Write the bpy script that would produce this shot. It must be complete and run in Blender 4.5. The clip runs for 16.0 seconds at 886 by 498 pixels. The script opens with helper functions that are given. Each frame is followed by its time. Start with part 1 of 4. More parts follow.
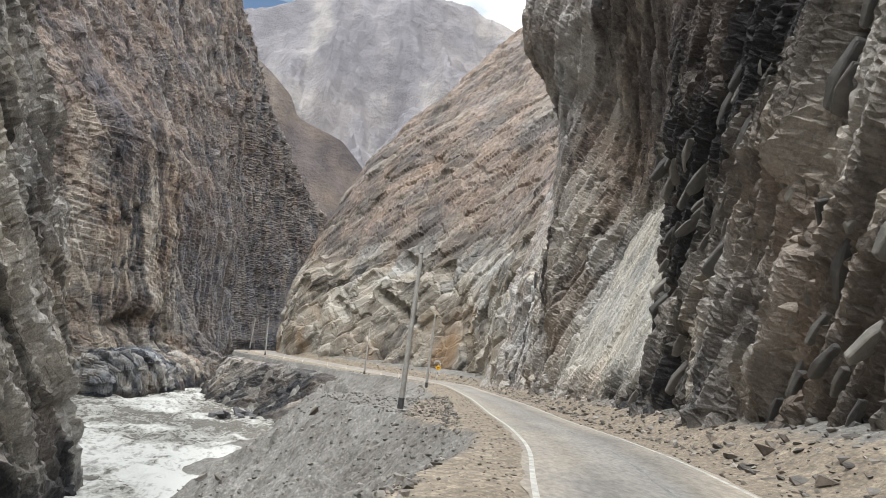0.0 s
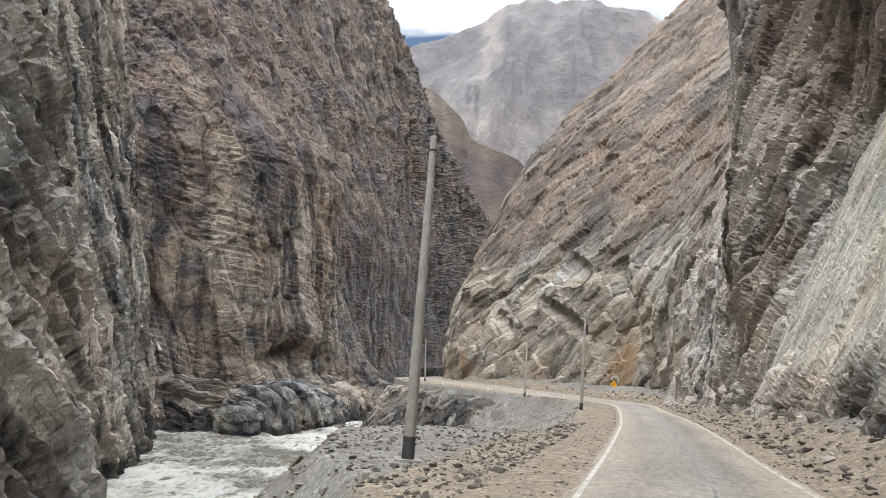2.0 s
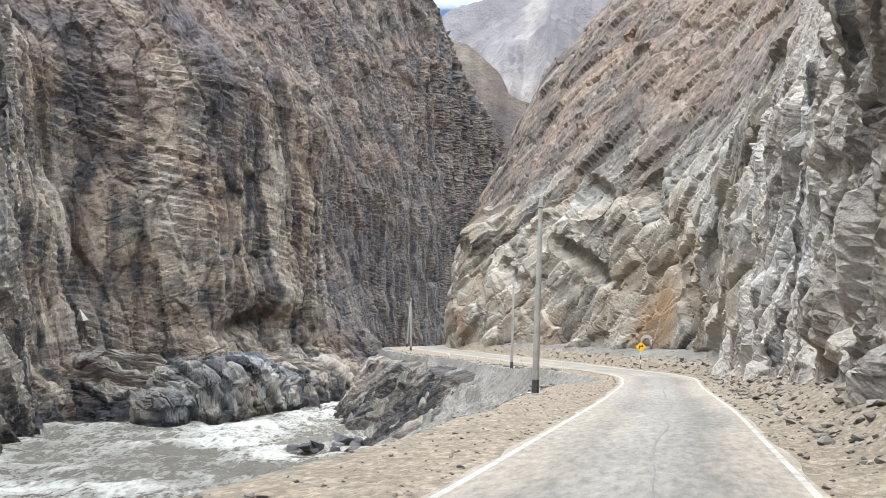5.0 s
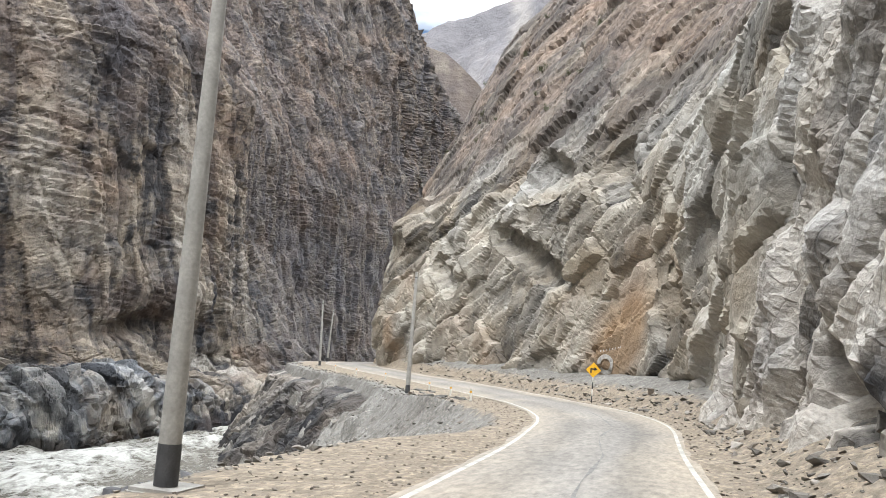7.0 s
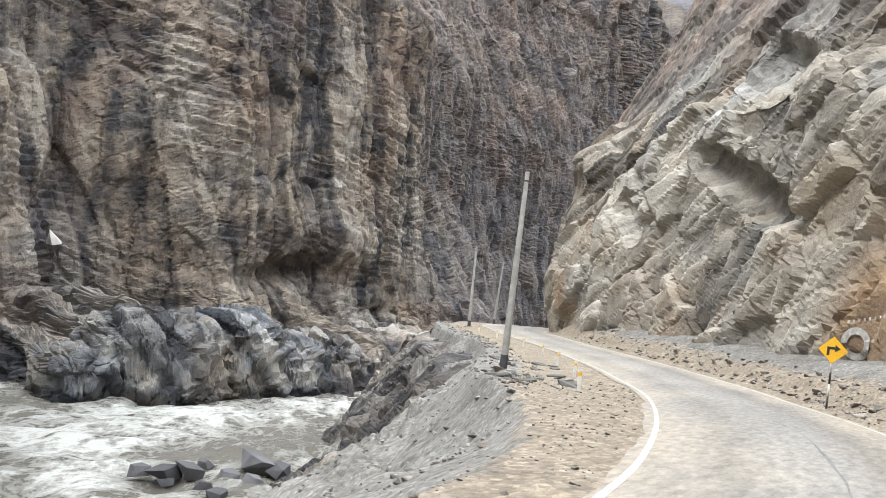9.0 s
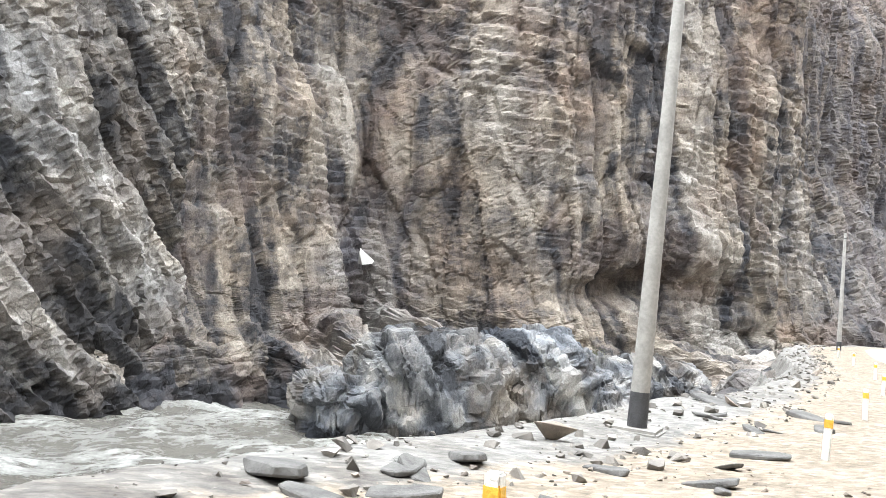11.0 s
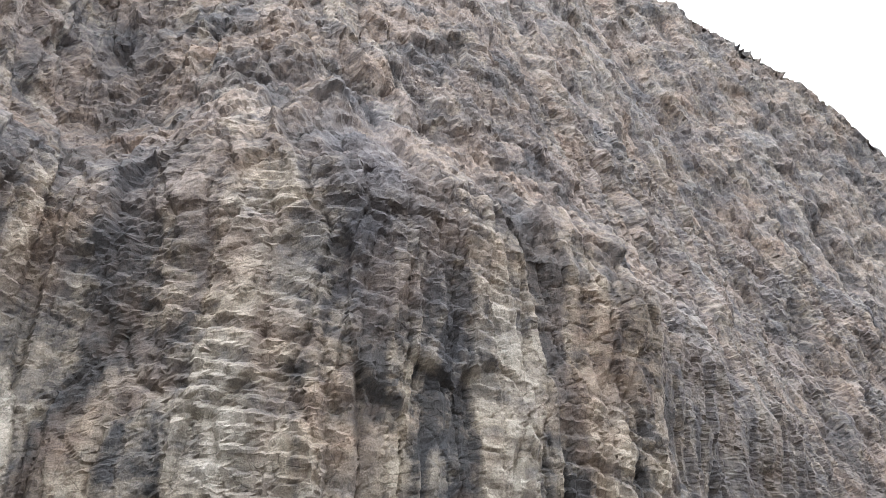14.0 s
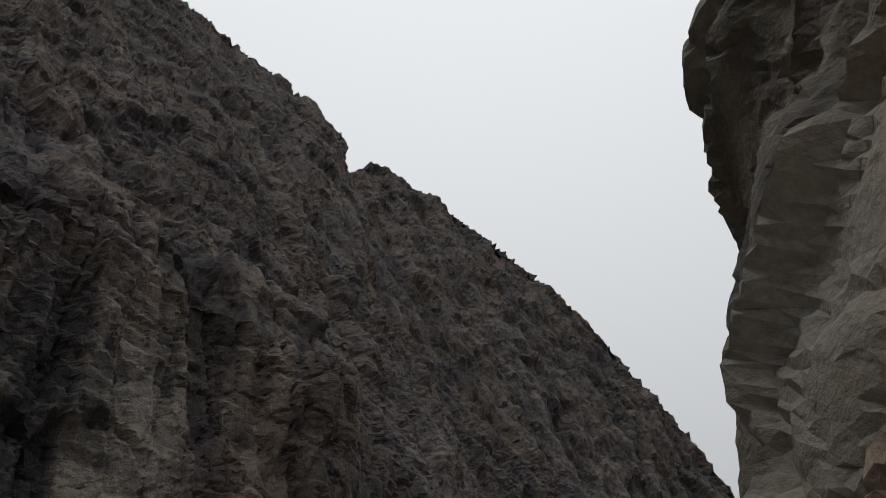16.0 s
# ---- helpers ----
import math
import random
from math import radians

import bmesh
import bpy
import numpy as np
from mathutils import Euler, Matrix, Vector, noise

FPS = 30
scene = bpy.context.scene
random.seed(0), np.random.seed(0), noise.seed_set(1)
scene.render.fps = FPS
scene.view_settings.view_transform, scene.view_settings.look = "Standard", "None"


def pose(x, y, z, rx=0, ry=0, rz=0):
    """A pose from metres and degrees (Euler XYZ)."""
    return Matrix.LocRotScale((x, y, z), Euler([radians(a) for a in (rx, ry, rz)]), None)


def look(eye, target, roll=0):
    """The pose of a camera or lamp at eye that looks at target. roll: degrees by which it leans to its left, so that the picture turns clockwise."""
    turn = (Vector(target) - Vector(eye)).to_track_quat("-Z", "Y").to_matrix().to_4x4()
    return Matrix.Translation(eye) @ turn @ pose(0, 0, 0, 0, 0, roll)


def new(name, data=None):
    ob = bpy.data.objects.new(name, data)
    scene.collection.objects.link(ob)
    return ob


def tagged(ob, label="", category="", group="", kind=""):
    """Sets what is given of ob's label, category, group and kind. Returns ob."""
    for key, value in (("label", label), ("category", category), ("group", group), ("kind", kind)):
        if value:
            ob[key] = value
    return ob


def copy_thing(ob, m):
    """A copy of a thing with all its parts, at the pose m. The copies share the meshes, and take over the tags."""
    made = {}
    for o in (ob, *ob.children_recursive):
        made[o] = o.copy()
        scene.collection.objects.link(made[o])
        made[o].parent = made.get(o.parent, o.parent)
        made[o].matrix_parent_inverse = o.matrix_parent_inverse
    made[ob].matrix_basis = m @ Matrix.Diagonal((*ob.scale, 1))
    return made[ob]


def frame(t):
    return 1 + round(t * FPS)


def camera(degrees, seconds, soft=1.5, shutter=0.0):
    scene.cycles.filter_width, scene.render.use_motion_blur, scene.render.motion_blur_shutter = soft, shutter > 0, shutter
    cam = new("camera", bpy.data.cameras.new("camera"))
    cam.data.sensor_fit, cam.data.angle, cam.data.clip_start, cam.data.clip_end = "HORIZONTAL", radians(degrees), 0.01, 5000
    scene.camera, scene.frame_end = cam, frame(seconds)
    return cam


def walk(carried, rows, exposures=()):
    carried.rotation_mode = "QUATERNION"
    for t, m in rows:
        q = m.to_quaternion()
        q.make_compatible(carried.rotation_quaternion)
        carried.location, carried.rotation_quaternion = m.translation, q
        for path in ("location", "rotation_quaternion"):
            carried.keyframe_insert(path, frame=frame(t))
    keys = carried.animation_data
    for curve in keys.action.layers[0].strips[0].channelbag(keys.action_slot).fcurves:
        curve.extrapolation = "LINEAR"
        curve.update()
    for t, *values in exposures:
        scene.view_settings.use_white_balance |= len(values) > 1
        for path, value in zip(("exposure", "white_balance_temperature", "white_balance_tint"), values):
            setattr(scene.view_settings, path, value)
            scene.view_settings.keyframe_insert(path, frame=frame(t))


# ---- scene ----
cam = camera(53.8, 16.0, soft=0.4)
METRES, EYE, TILT, LEAN, TURN = 200.0, 1.8, 6.6, -5.5, 0.0
ROWS = [
    (0.0, 0.0, 0.0, 0.0, 0.0, 0.0, -0.0),
    (0.5, 0.0071, 0.0268, -0.0049, 6.03, 0.48, 1.21),
    (1.0, 0.0125, 0.0551, -0.0096, 10.88, 0.01, 1.37),
    (1.5, 0.0166, 0.0847, -0.0142, 11.96, -0.18, 2.47),
    (2.0, 0.0197, 0.1154, -0.0187, 12.66, 2.09, 4.61),
    (2.5, 0.0226, 0.1461, -0.0235, 13.01, 4.56, 5.5),
    (3.0, 0.0249, 0.1771, -0.0286, 16.18, 2.18, 6.54),
    (3.5, 0.0262, 0.21, -0.0337, 17.8, 1.52, 7.53),
    (4.0, 0.0273, 0.2442, -0.0389, 16.44, -0.42, 6.88),
    (4.5, 0.0275, 0.2769, -0.0434, 17.37, -0.93, 5.36),
    (5.0, 0.0275, 0.3096, -0.0477, 16.35, 0.66, 6.41),
    (7.5, 0.0232, 0.4734, -0.0701, 15.16, 1.82, 3.49),
    (8.0, 0.021, 0.5035, -0.0742, 18.06, 0.78, 3.34),
    (8.5, 0.0177, 0.5327, -0.0777, 24.11, -0.17, 2.37),
    (9.0, 0.0136, 0.5605, -0.0808, 29.79, 0.67, 1.86),
    (9.5, 0.0086, 0.5871, -0.0839, 37.52, 0.1, 0.7),
    (12.0, -0.0354, 0.7271, -0.0985, 65.17, 10.14, 5.82),
    (12.5, -0.049, 0.7557, -0.1006, 62.81, 15.87, 8.19),
    (13.0, -0.0625, 0.7836, -0.1022, 60.04, 20.78, 7.89),
    (13.5, -0.0771, 0.8107, -0.1042, 57.49, 26.29, 5.07),
    (14.0, -0.0927, 0.8387, -0.1055, 53.7, 32.48, 3.24),
    (14.5, -0.1101, 0.8669, -0.1063, 50.99, 38.94, 3.85),
    (15.0, -0.1262, 0.8939, -0.1076, 49.12, 43.86, 4.83),
    (15.5, -0.1437, 0.9224, -0.1083, 46.4, 47.22, 5.85),
    (16.0, -0.1595, 0.9503, -0.1095, 37.86, 45.78, 7.73),
]

EXPOSURES = [
    (0.0, -0.95, 6400, 9), (1.0, -1.0, 6450, 10), (2.0, -1.0, 6450, 10), (2.4, -1.15, 8600, 9), (3.0, -1.32, 8600, 9), (3.5, -1.05, 6800, 10), (4.0, -0.85, 6400, 9), (4.5, -0.8, 6250, 9), (5.0, -0.62, 6200, 9), (7.5, -0.75, 6350, 9), (8.5, -0.7, 6300, 9), (9.5, -0.7, 6200, 9),
    (12.0, 0.55, 6100, 9), (12.5, 0.65, 6000, 8), (13.0, 0.7, 6000, 8), (13.5, 0.5, 6050, 8), (14.0, -0.3, 6150, 9), (14.5, -1.1, 6150, 8), (15.0, -2.5, 6400, 10), (15.5, -3.2, 6500, 10), (16.0, -3.35, 6400, 10)]
walk(cam, [(t, pose(0, 0, EYE, TILT, LEAN, TURN) @ pose(METRES * x, METRES * y, METRES * z, 90 + pitch, roll, yaw)) for t, x, y, z, yaw, pitch, roll in ROWS], EXPOSURES)

# ---- light: a bright, thinly overcast noon ----
SUN_EL, SUN_AZ = 57.0, 203.0  # degrees above the horizon; compass turn from +y
world = bpy.data.worlds.new("sky")
scene.world = world
world.use_nodes = True
wn, wl = world.node_tree.nodes, world.node_tree.links
wn.clear()
sky = wn.new("ShaderNodeTexSky")
sky.sky_type, sky.sun_disc = "NISHITA", False
sky.sun_elevation, sky.sun_rotation = radians(SUN_EL), radians(SUN_AZ)
sky_bg = wn.new("ShaderNodeBackground")
sky_bg.inputs["Strength"].default_value = 0.22
wl.new(sky.outputs[0], sky_bg.inputs[0])
cloud_bg = wn.new("ShaderNodeBackground")
cloud_bg.inputs["Color"].default_value = (0.965, 0.985, 1.0, 1)
wc = wn.new("ShaderNodeTexCoord")
wm = wn.new("ShaderNodeMapping")
wm.inputs["Scale"].default_value = (1.0, 1.0, 2.6)
wm.inputs["Location"].default_value = (3.1, 1.7, 0.4)
wnoise = wn.new("ShaderNodeTexNoise")
wnoise.inputs["Scale"].default_value = 2.6
wnoise.inputs["Detail"].default_value = 7
wramp = wn.new("ShaderNodeMapRange")
wramp.inputs["From Min"].default_value, wramp.inputs["From Max"].default_value = 0.55, 0.66
wmix = wn.new("ShaderNodeMixShader")
wout = wn.new("ShaderNodeOutputWorld")
wsep = wn.new("ShaderNodeSeparateXYZ")  # an overcast sky is three times as bright overhead as at the horizon
wgrow = wn.new("ShaderNodeMapRange")
wgrow.inputs["To Min"].default_value, wgrow.inputs["To Max"].default_value = 1.2, 9.6
wl.new(wc.outputs["Generated"], wsep.inputs[0])
wl.new(wsep.outputs[2], wgrow.inputs[0])
wl.new(wgrow.outputs[0], cloud_bg.inputs["Strength"])
wl.new(wc.outputs["Generated"], wm.inputs[0])
wl.new(wm.outputs[0], wnoise.inputs["Vector"])
wlift = wn.new("ShaderNodeMath")  # the cloud closes overhead
wlift.operation = "MULTIPLY_ADD"
wlift.inputs[1].default_value = 0.4
wl.new(wsep.outputs[2], wlift.inputs[0])
wl.new(wnoise.outputs[0], wlift.inputs[2])
wl.new(wlift.outputs[0], wramp.inputs[0])
wl.new(wramp.outputs[0], wmix.inputs[0])
wl.new(sky_bg.outputs[0], wmix.inputs[1])
wl.new(cloud_bg.outputs[0], wmix.inputs[2])
wl.new(wmix.outputs[0], wout.inputs[0])

sun = new("sun", bpy.data.lights.new("sun", "SUN"))
sun.data.energy, sun.data.angle, sun.data.color = 3.6, radians(5), (1.0, 0.975, 0.95)
a = radians(SUN_AZ)
sun.matrix_world = look((60 * math.sin(a), 60 * math.cos(a), 60 * math.tan(radians(SUN_EL))), (0, 0, 0))


# ---- noise on arrays of points ----
def hash3(i, j, k, seed=0):
    """A repeatable number in 0..1 for whole numbers i, j, k."""
    h = (i.astype(np.int64) * 73856093) ^ (j.astype(np.int64) * 19349663) ^ (k.astype(np.int64) * 83492791) ^ (seed * 2654435761)
    h = (h ^ (h >> 13)) * 1274126177 & 0x7FFFFFFF
    h = (h ^ (h >> 15)) * 2246822519 & 0x7FFFFFFF
    return ((h ^ (h >> 11)) & 0xFFFFF) / float(0xFFFFF)


def value_noise(p, seed=0):
    """Smooth noise in -1..1 at the points p (n, 3)."""
    b = np.floor(p).astype(np.int64)
    f = p - b
    f = f * f * (3 - 2 * f)
    out = np.zeros(len(p))
    for dx in (0, 1):
        wx = f[:, 0] if dx else 1 - f[:, 0]
        for dy in (0, 1):
            wy = f[:, 1] if dy else 1 - f[:, 1]
            for dz in (0, 1):
                wz = f[:, 2] if dz else 1 - f[:, 2]
                out += wx * wy * wz * hash3(b[:, 0] + dx, b[:, 1] + dy, b[:, 2] + dz, seed)
    return out * 2 - 1


def fbm(p, octaves=4, seed=0):
    out, amp = np.zeros(len(p)), 1.0
    for o in range(octaves):
        out += amp * value_noise(p * 2.0 ** o + 17.3 * o, seed + o)
        amp *= 0.5
    return out


def facets(p, seed=0, chamfer=0.1):
    """Broken rock: cells round scattered seeds. Returns per point a relief (tilted flat faces with worn edges), the joint between cells and the cell's number."""
    b = np.floor(p - 0.5).astype(np.int64)
    best, second = np.full(len(p), 9.0), np.full(len(p), 9.0)
    cell, face, face2 = np.zeros(len(p)), np.zeros(len(p)), np.zeros(len(p))
    for dx in (0, 1):
        for dy in (0, 1):
            for dz in (0, 1):
                i, j, k = b[:, 0] + dx, b[:, 1] + dy, b[:, 2] + dz
                h = hash3(i, j, k, seed)
                d = p - np.stack((i + 0.12 + 0.76 * ((h * 7.31) % 1.0), j + 0.12 + 0.76 * ((h * 131.7) % 1.0), k + 0.12 + 0.76 * ((h * 977.3) % 1.0)), 1)
                r = np.abs(d).max(1) * 0.6 + np.sqrt((d * d).sum(1)) * 0.4
                v = 0.85 * (h - 0.5) + 0.7 * (d[:, 0] * ((h * 37.7) % 1.0 - 0.5) + d[:, 1] * ((h * 517.1) % 1.0 - 0.5) + d[:, 2] * ((h * 3331.9) % 1.0 - 0.5))
                nearer, next_near = r < best, (r >= best) & (r < second)
                face2 = np.where(nearer, face, np.where(next_near, v, face2))
                second = np.where(nearer, best, np.where(next_near, r, second))
                face = np.where(nearer, v, face)
                best = np.where(nearer, r, best)
                cell = np.where(nearer, h, cell)
    w = 0.5 + 0.5 * np.clip((second - best) / chamfer, 0, 1)
    return face * w + face2 * (1 - w), second - best, (cell * 53.3) % 1.0


def frame_of(n, up=(0, 0, 1)):
    """Three axes: the bedding normal n and two in the bed."""
    n = np.array(n, float) / np.linalg.norm(n)
    a1 = np.cross(up, n)
    a1 /= np.linalg.norm(a1)
    return np.stack((n, a1, np.cross(n, a1)), 0)


# ---- materials ----
def nodes_of(name):
    m = bpy.data.materials.new(name)
    m.use_nodes = True
    nt = m.node_tree
    return m, nt.nodes, nt.links, nt.nodes["Principled BSDF"]


def add_noise(n, l, vec, scale, detail=5, rough=0.55, stretch=None):
    if stretch:
        mp = n.new("ShaderNodeMapping")
        mp.inputs["Scale"].default_value = stretch[0]
        mp.inputs["Rotation"].default_value = [radians(v) for v in stretch[1]]
        l.new(vec, mp.inputs[0])
        vec = mp.outputs[0]
    t = n.new("ShaderNodeTexNoise")
    t.inputs["Scale"].default_value, t.inputs["Detail"].default_value, t.inputs["Roughness"].default_value = scale, detail, rough
    l.new(vec, t.inputs["Vector"])
    return t.outputs[0]


def add_ramp(n, l, fac, stops):
    r = n.new("ShaderNodeValToRGB")
    while len(r.color_ramp.elements) < len(stops):
        r.color_ramp.elements.new(0.5)
    for e, (pos, c) in zip(r.color_ramp.elements, stops):
        e.position, e.color = pos, (*c, 1) if len(c) == 3 else c
    l.new(fac, r.inputs[0])
    return r.outputs[0]


def mix_colour(n, l, fac, a, b, mode="MIX"):
    m = n.new("ShaderNodeMix")
    m.data_type, m.blend_type = "RGBA", mode
    for sock, v in ((m.inputs[0], fac), (m.inputs[6], a), (m.inputs[7], b)):
        if isinstance(v, (int, float)):
            sock.default_value = v
        elif isinstance(v, tuple):
            sock.default_value = (*v, 1)
        else:
            l.new(v, sock)
    return m.outputs[2]


def maths(n, l, op, a, b=0.0):
    m = n.new("ShaderNodeMath")
    m.operation = op
    for sock, v in zip(m.inputs, (a, b)):
        if isinstance(v, (int, float)):
            sock.default_value = v
        else:
            l.new(v, sock)
    return m.outputs[0]


def add_bump(n, l, height, bsdf, strength, distance):
    b = n.new("ShaderNodeBump")
    b.inputs["Strength"].default_value, b.inputs["Distance"].default_value = strength, distance
    l.new(height, b.inputs["Height"])
    l.new(b.outputs[0], bsdf.inputs["Normal"])


def bed_coords(n, l, co, bedding, scales):
    """Coordinates that run across the beds and along them, gently folded."""
    fold = n.new("ShaderNodeTexNoise")
    fold.inputs["Scale"].default_value, fold.inputs["Detail"].default_value = 0.09, 3
    l.new(co, fold.inputs["Vector"])
    sway = n.new("ShaderNodeVectorMath")
    sway.operation = "MULTIPLY_ADD"
    sway.inputs[1].default_value = (1.2, 1.2, 1.2)
    l.new(fold.outputs["Color"], sway.inputs[0])
    l.new(co, sway.inputs[2])
    join = n.new("ShaderNodeCombineXYZ")
    for i, (axis, scale) in enumerate(zip(frame_of(bedding), scales)):
        dot = n.new("ShaderNodeVectorMath")
        dot.operation = "DOT_PRODUCT"
        dot.inputs[1].default_value = [v * scale for v in axis]
        l.new(sway.outputs[0], dot.inputs[0])
        l.new(dot.outputs["Value"], join.inputs[i])
    return join.outputs[0]


def chips(n, l, vec):
    """Broken blocks: a random number for each, and the height of its tilted face."""
    cells = n.new("ShaderNodeTexVoronoi")
    cells.distance = "CHEBYCHEV"
    cells.inputs["Scale"].default_value = 1.0
    l.new(vec, cells.inputs["Vector"])
    hue = n.new("ShaderNodeSeparateColor")
    l.new(cells.outputs["Color"], hue.inputs[0])
    away, tilt, dot = (n.new("ShaderNodeVectorMath") for _ in range(3))
    away.operation, tilt.operation, dot.operation = "SUBTRACT", "SUBTRACT", "DOT_PRODUCT"
    l.new(vec, away.inputs[0])
    l.new(cells.outputs["Position"], away.inputs[1])
    l.new(cells.outputs["Color"], tilt.inputs[0])
    tilt.inputs[1].default_value = (0.5, 0.5, 0.5)
    l.new(away.outputs[0], dot.inputs[0])
    l.new(tilt.outputs[0], dot.inputs[1])
    return hue.outputs[0], maths(n, l, "ADD", maths(n, l, "MULTIPLY", hue.outputs[1], 0.5), maths(n, l, "MULTIPLY", dot.outputs["Value"], 1.6))


def rock_material(name, beds, stain, bedding, grain=1.0, lam=(0.9, 0.4, 0.08), block=(1.2, 0.7, 0.9), relief=0.3, rough=0.9, seep=(0.27, 0.165, 0.09), broken=1.0):
    """Bedded rock. beds: colours from the darkest bed to the palest; stain: a mineral stain; bedding: the normal of the beds; lam: how fast the streaks
    change across the beds and along them; block: the same for the broken faces."""
    m, n, l, bsdf = nodes_of(name)
    co = n.new("ShaderNodeTexCoord").outputs["Object"]
    at, ce, st, ru = (n.new("ShaderNodeAttribute") for _ in range(4))
    at.attribute_name, ce.attribute_name, st.attribute_name = "bed", "block", "stain"
    ru.attribute_name = "rust"
    big = add_noise(n, l, co, 0.045, 5)
    patch = add_noise(n, l, co, 0.3 * grain, 7, 0.6)
    mid = add_noise(n, l, co, 1.3 * grain, 7, 0.62)
    streak = add_noise(n, l, bed_coords(n, l, co, bedding, [v * grain for v in lam]), 1.0, 5, 0.55)
    grit = add_noise(n, l, co, 7.0 * grain, 5, 0.6)
    folded = bed_coords(n, l, co, bedding, [v * grain for v in block])
    hue, face = chips(n, l, folded)
    joint = n.new("ShaderNodeTexVoronoi")
    joint.feature = "DISTANCE_TO_EDGE"
    joint.inputs["Scale"].default_value = 0.6
    l.new(folded, joint.inputs["Vector"])
    open_joint = add_ramp(n, l, patch, [(0.46, (0, 0, 0)), (0.6, (1, 1, 1))])  # cracks show here and there
    gap = add_ramp(n, l, maths(n, l, "ADD", joint.outputs["Distance"], maths(n, l, "MULTIPLY", maths(n, l, "SUBTRACT", mid, 0.45), 0.12)), [(0.0, (0, 0, 0)), (0.03, (1, 1, 1))])
    gap = maths(n, l, "MAXIMUM", gap, maths(n, l, "SUBTRACT", 1.0, open_joint))
    f = maths(n, l, "MULTIPLY", maths(n, l, "SUBTRACT", at.outputs["Fac"], 0.5), 0.95)
    for v, k in ((ce.outputs["Fac"], 0.36), (hue, 0.2 * broken), (streak, 0.7), (patch, 0.6), (mid, 0.55), (big, 0.5)):
        f = maths(n, l, "ADD", f, maths(n, l, "MULTIPLY", maths(n, l, "SUBTRACT", v, 0.5), k))
    f = maths(n, l, "ADD", f, 0.37)
    k = len(beds) - 1
    colour = add_ramp(n, l, f, [(0.14 + 0.72 * i / k, c) for i, c in enumerate(beds)])
    warm = add_noise(n, l, co, 0.11 * grain, 5, 0.6)
    colour = mix_colour(n, l, maths(n, l, "MULTIPLY", add_ramp(n, l, warm, [(0.5, (0, 0, 0)), (0.68, (1, 1, 1))]), 0.6), colour, mix_colour(n, l, patch, stain, tuple(min(1.0, 1.9 * v) for v in stain)))
    colour = mix_colour(n, l, maths(n, l, "MULTIPLY", ru.outputs["Fac"], add_ramp(n, l, warm, [(0.38, (0.25, 0.25, 0.25)), (0.6, (1, 1, 1))])), colour, mix_colour(n, l, add_ramp(n, l, mid, [(0.35, (0, 0, 0)), (0.65, (1, 1, 1))]), (0.11, 0.083, 0.074), (0.32, 0.25, 0.207)))
    colour = mix_colour(n, l, st.outputs["Fac"], colour, mix_colour(n, l, add_ramp(n, l, streak, [(0.35, (0, 0, 0)), (0.65, (1, 1, 1))]), tuple(0.75 * v for v in seep), tuple(min(1.0, 1.35 * v) for v in seep)))
    colour = mix_colour(n, l, 1.0, colour, add_ramp(n, l, grit, [(0.34, tuple([1 - 0.26 * broken] * 3)), (0.5, (1.0, 1.0, 1.0)), (0.66, tuple([1 + 0.26 * broken] * 3))]), "MULTIPLY")
    colour = mix_colour(n, l, 1.0, colour, mix_colour(n, l, gap, tuple([1.0 - 0.35 * broken] * 3), (1.0, 1.0, 1.0)), "MULTIPLY")
    tint = add_noise(n, l, co, 0.075 * grain, 5, 0.6)  # slate-blue, tan and reddish beds
    colour = mix_colour(n, l, 1.0, colour, add_ramp(n, l, tint, [(0.36, (0.94, 0.98, 1.04)), (0.48, (1.0, 1.0, 1.0)), (0.58, (1.03, 1.0, 0.95)), (0.68, (1.08, 0.985, 0.92))]), "MULTIPLY") if broken else colour
    l.new(colour, bsdf.inputs["Base Color"])
    bsdf.inputs["Roughness"].default_value = rough
    bsdf.inputs["Specular IOR Level"].default_value = 0.3
    h = maths(n, l, "ADD", maths(n, l, "MULTIPLY", mid, 1.0), maths(n, l, "MULTIPLY", grit, 0.22))
    for v, k in ((face, 0.5 * broken), (gap, 0.3 * broken)):
        h = maths(n, l, "ADD", h, maths(n, l, "MULTIPLY", v, k))
    add_bump(n, l, h, bsdf, 0.75 + 0.15 * min(1.0, 2 * broken), relief / grain)
    return m


WALL_BEDS, SLAB_BEDS, RIB_BEDS, HILL_BEDS = (0.05, 1, 0.13), (-0.25, 0.8, 0.55), (0.2, 0.9, 0.55), (-0.3, 0.35, 0.88)
GREY_BEDS = [(0.036, 0.035, 0.037), (0.098, 0.092, 0.087), (0.182, 0.169, 0.155), (0.28, 0.26, 0.236), (0.44, 0.414, 0.378)]
WALL_ROCK = rock_material("wall_rock", [(0.05, 0.049, 0.053), (0.11, 0.1, 0.094), (0.185, 0.163, 0.143), (0.26, 0.227, 0.19), (0.36, 0.322, 0.275)], (0.15, 0.112, 0.09), WALL_BEDS, 1.0, (0.8, 0.3, 0.07), (0.9, 0.8, 1.7), 0.3, seep=(0.088, 0.082, 0.09))
SLATE_ROCK = rock_material("slate_rock", GREY_BEDS, (0.15, 0.122, 0.1), SLAB_BEDS, 1.2, (0.9, 0.3, 0.3), (1.6, 0.5, 0.6), 0.28, seep=(0.47, 0.45, 0.4), broken=0.75)
RIB_ROCK = rock_material("rib_rock", GREY_BEDS, (0.15, 0.128, 0.11), RIB_BEDS, 1.1, (0.9, 0.25, 0.15), (1.3, 0.6, 0.6), 0.32)
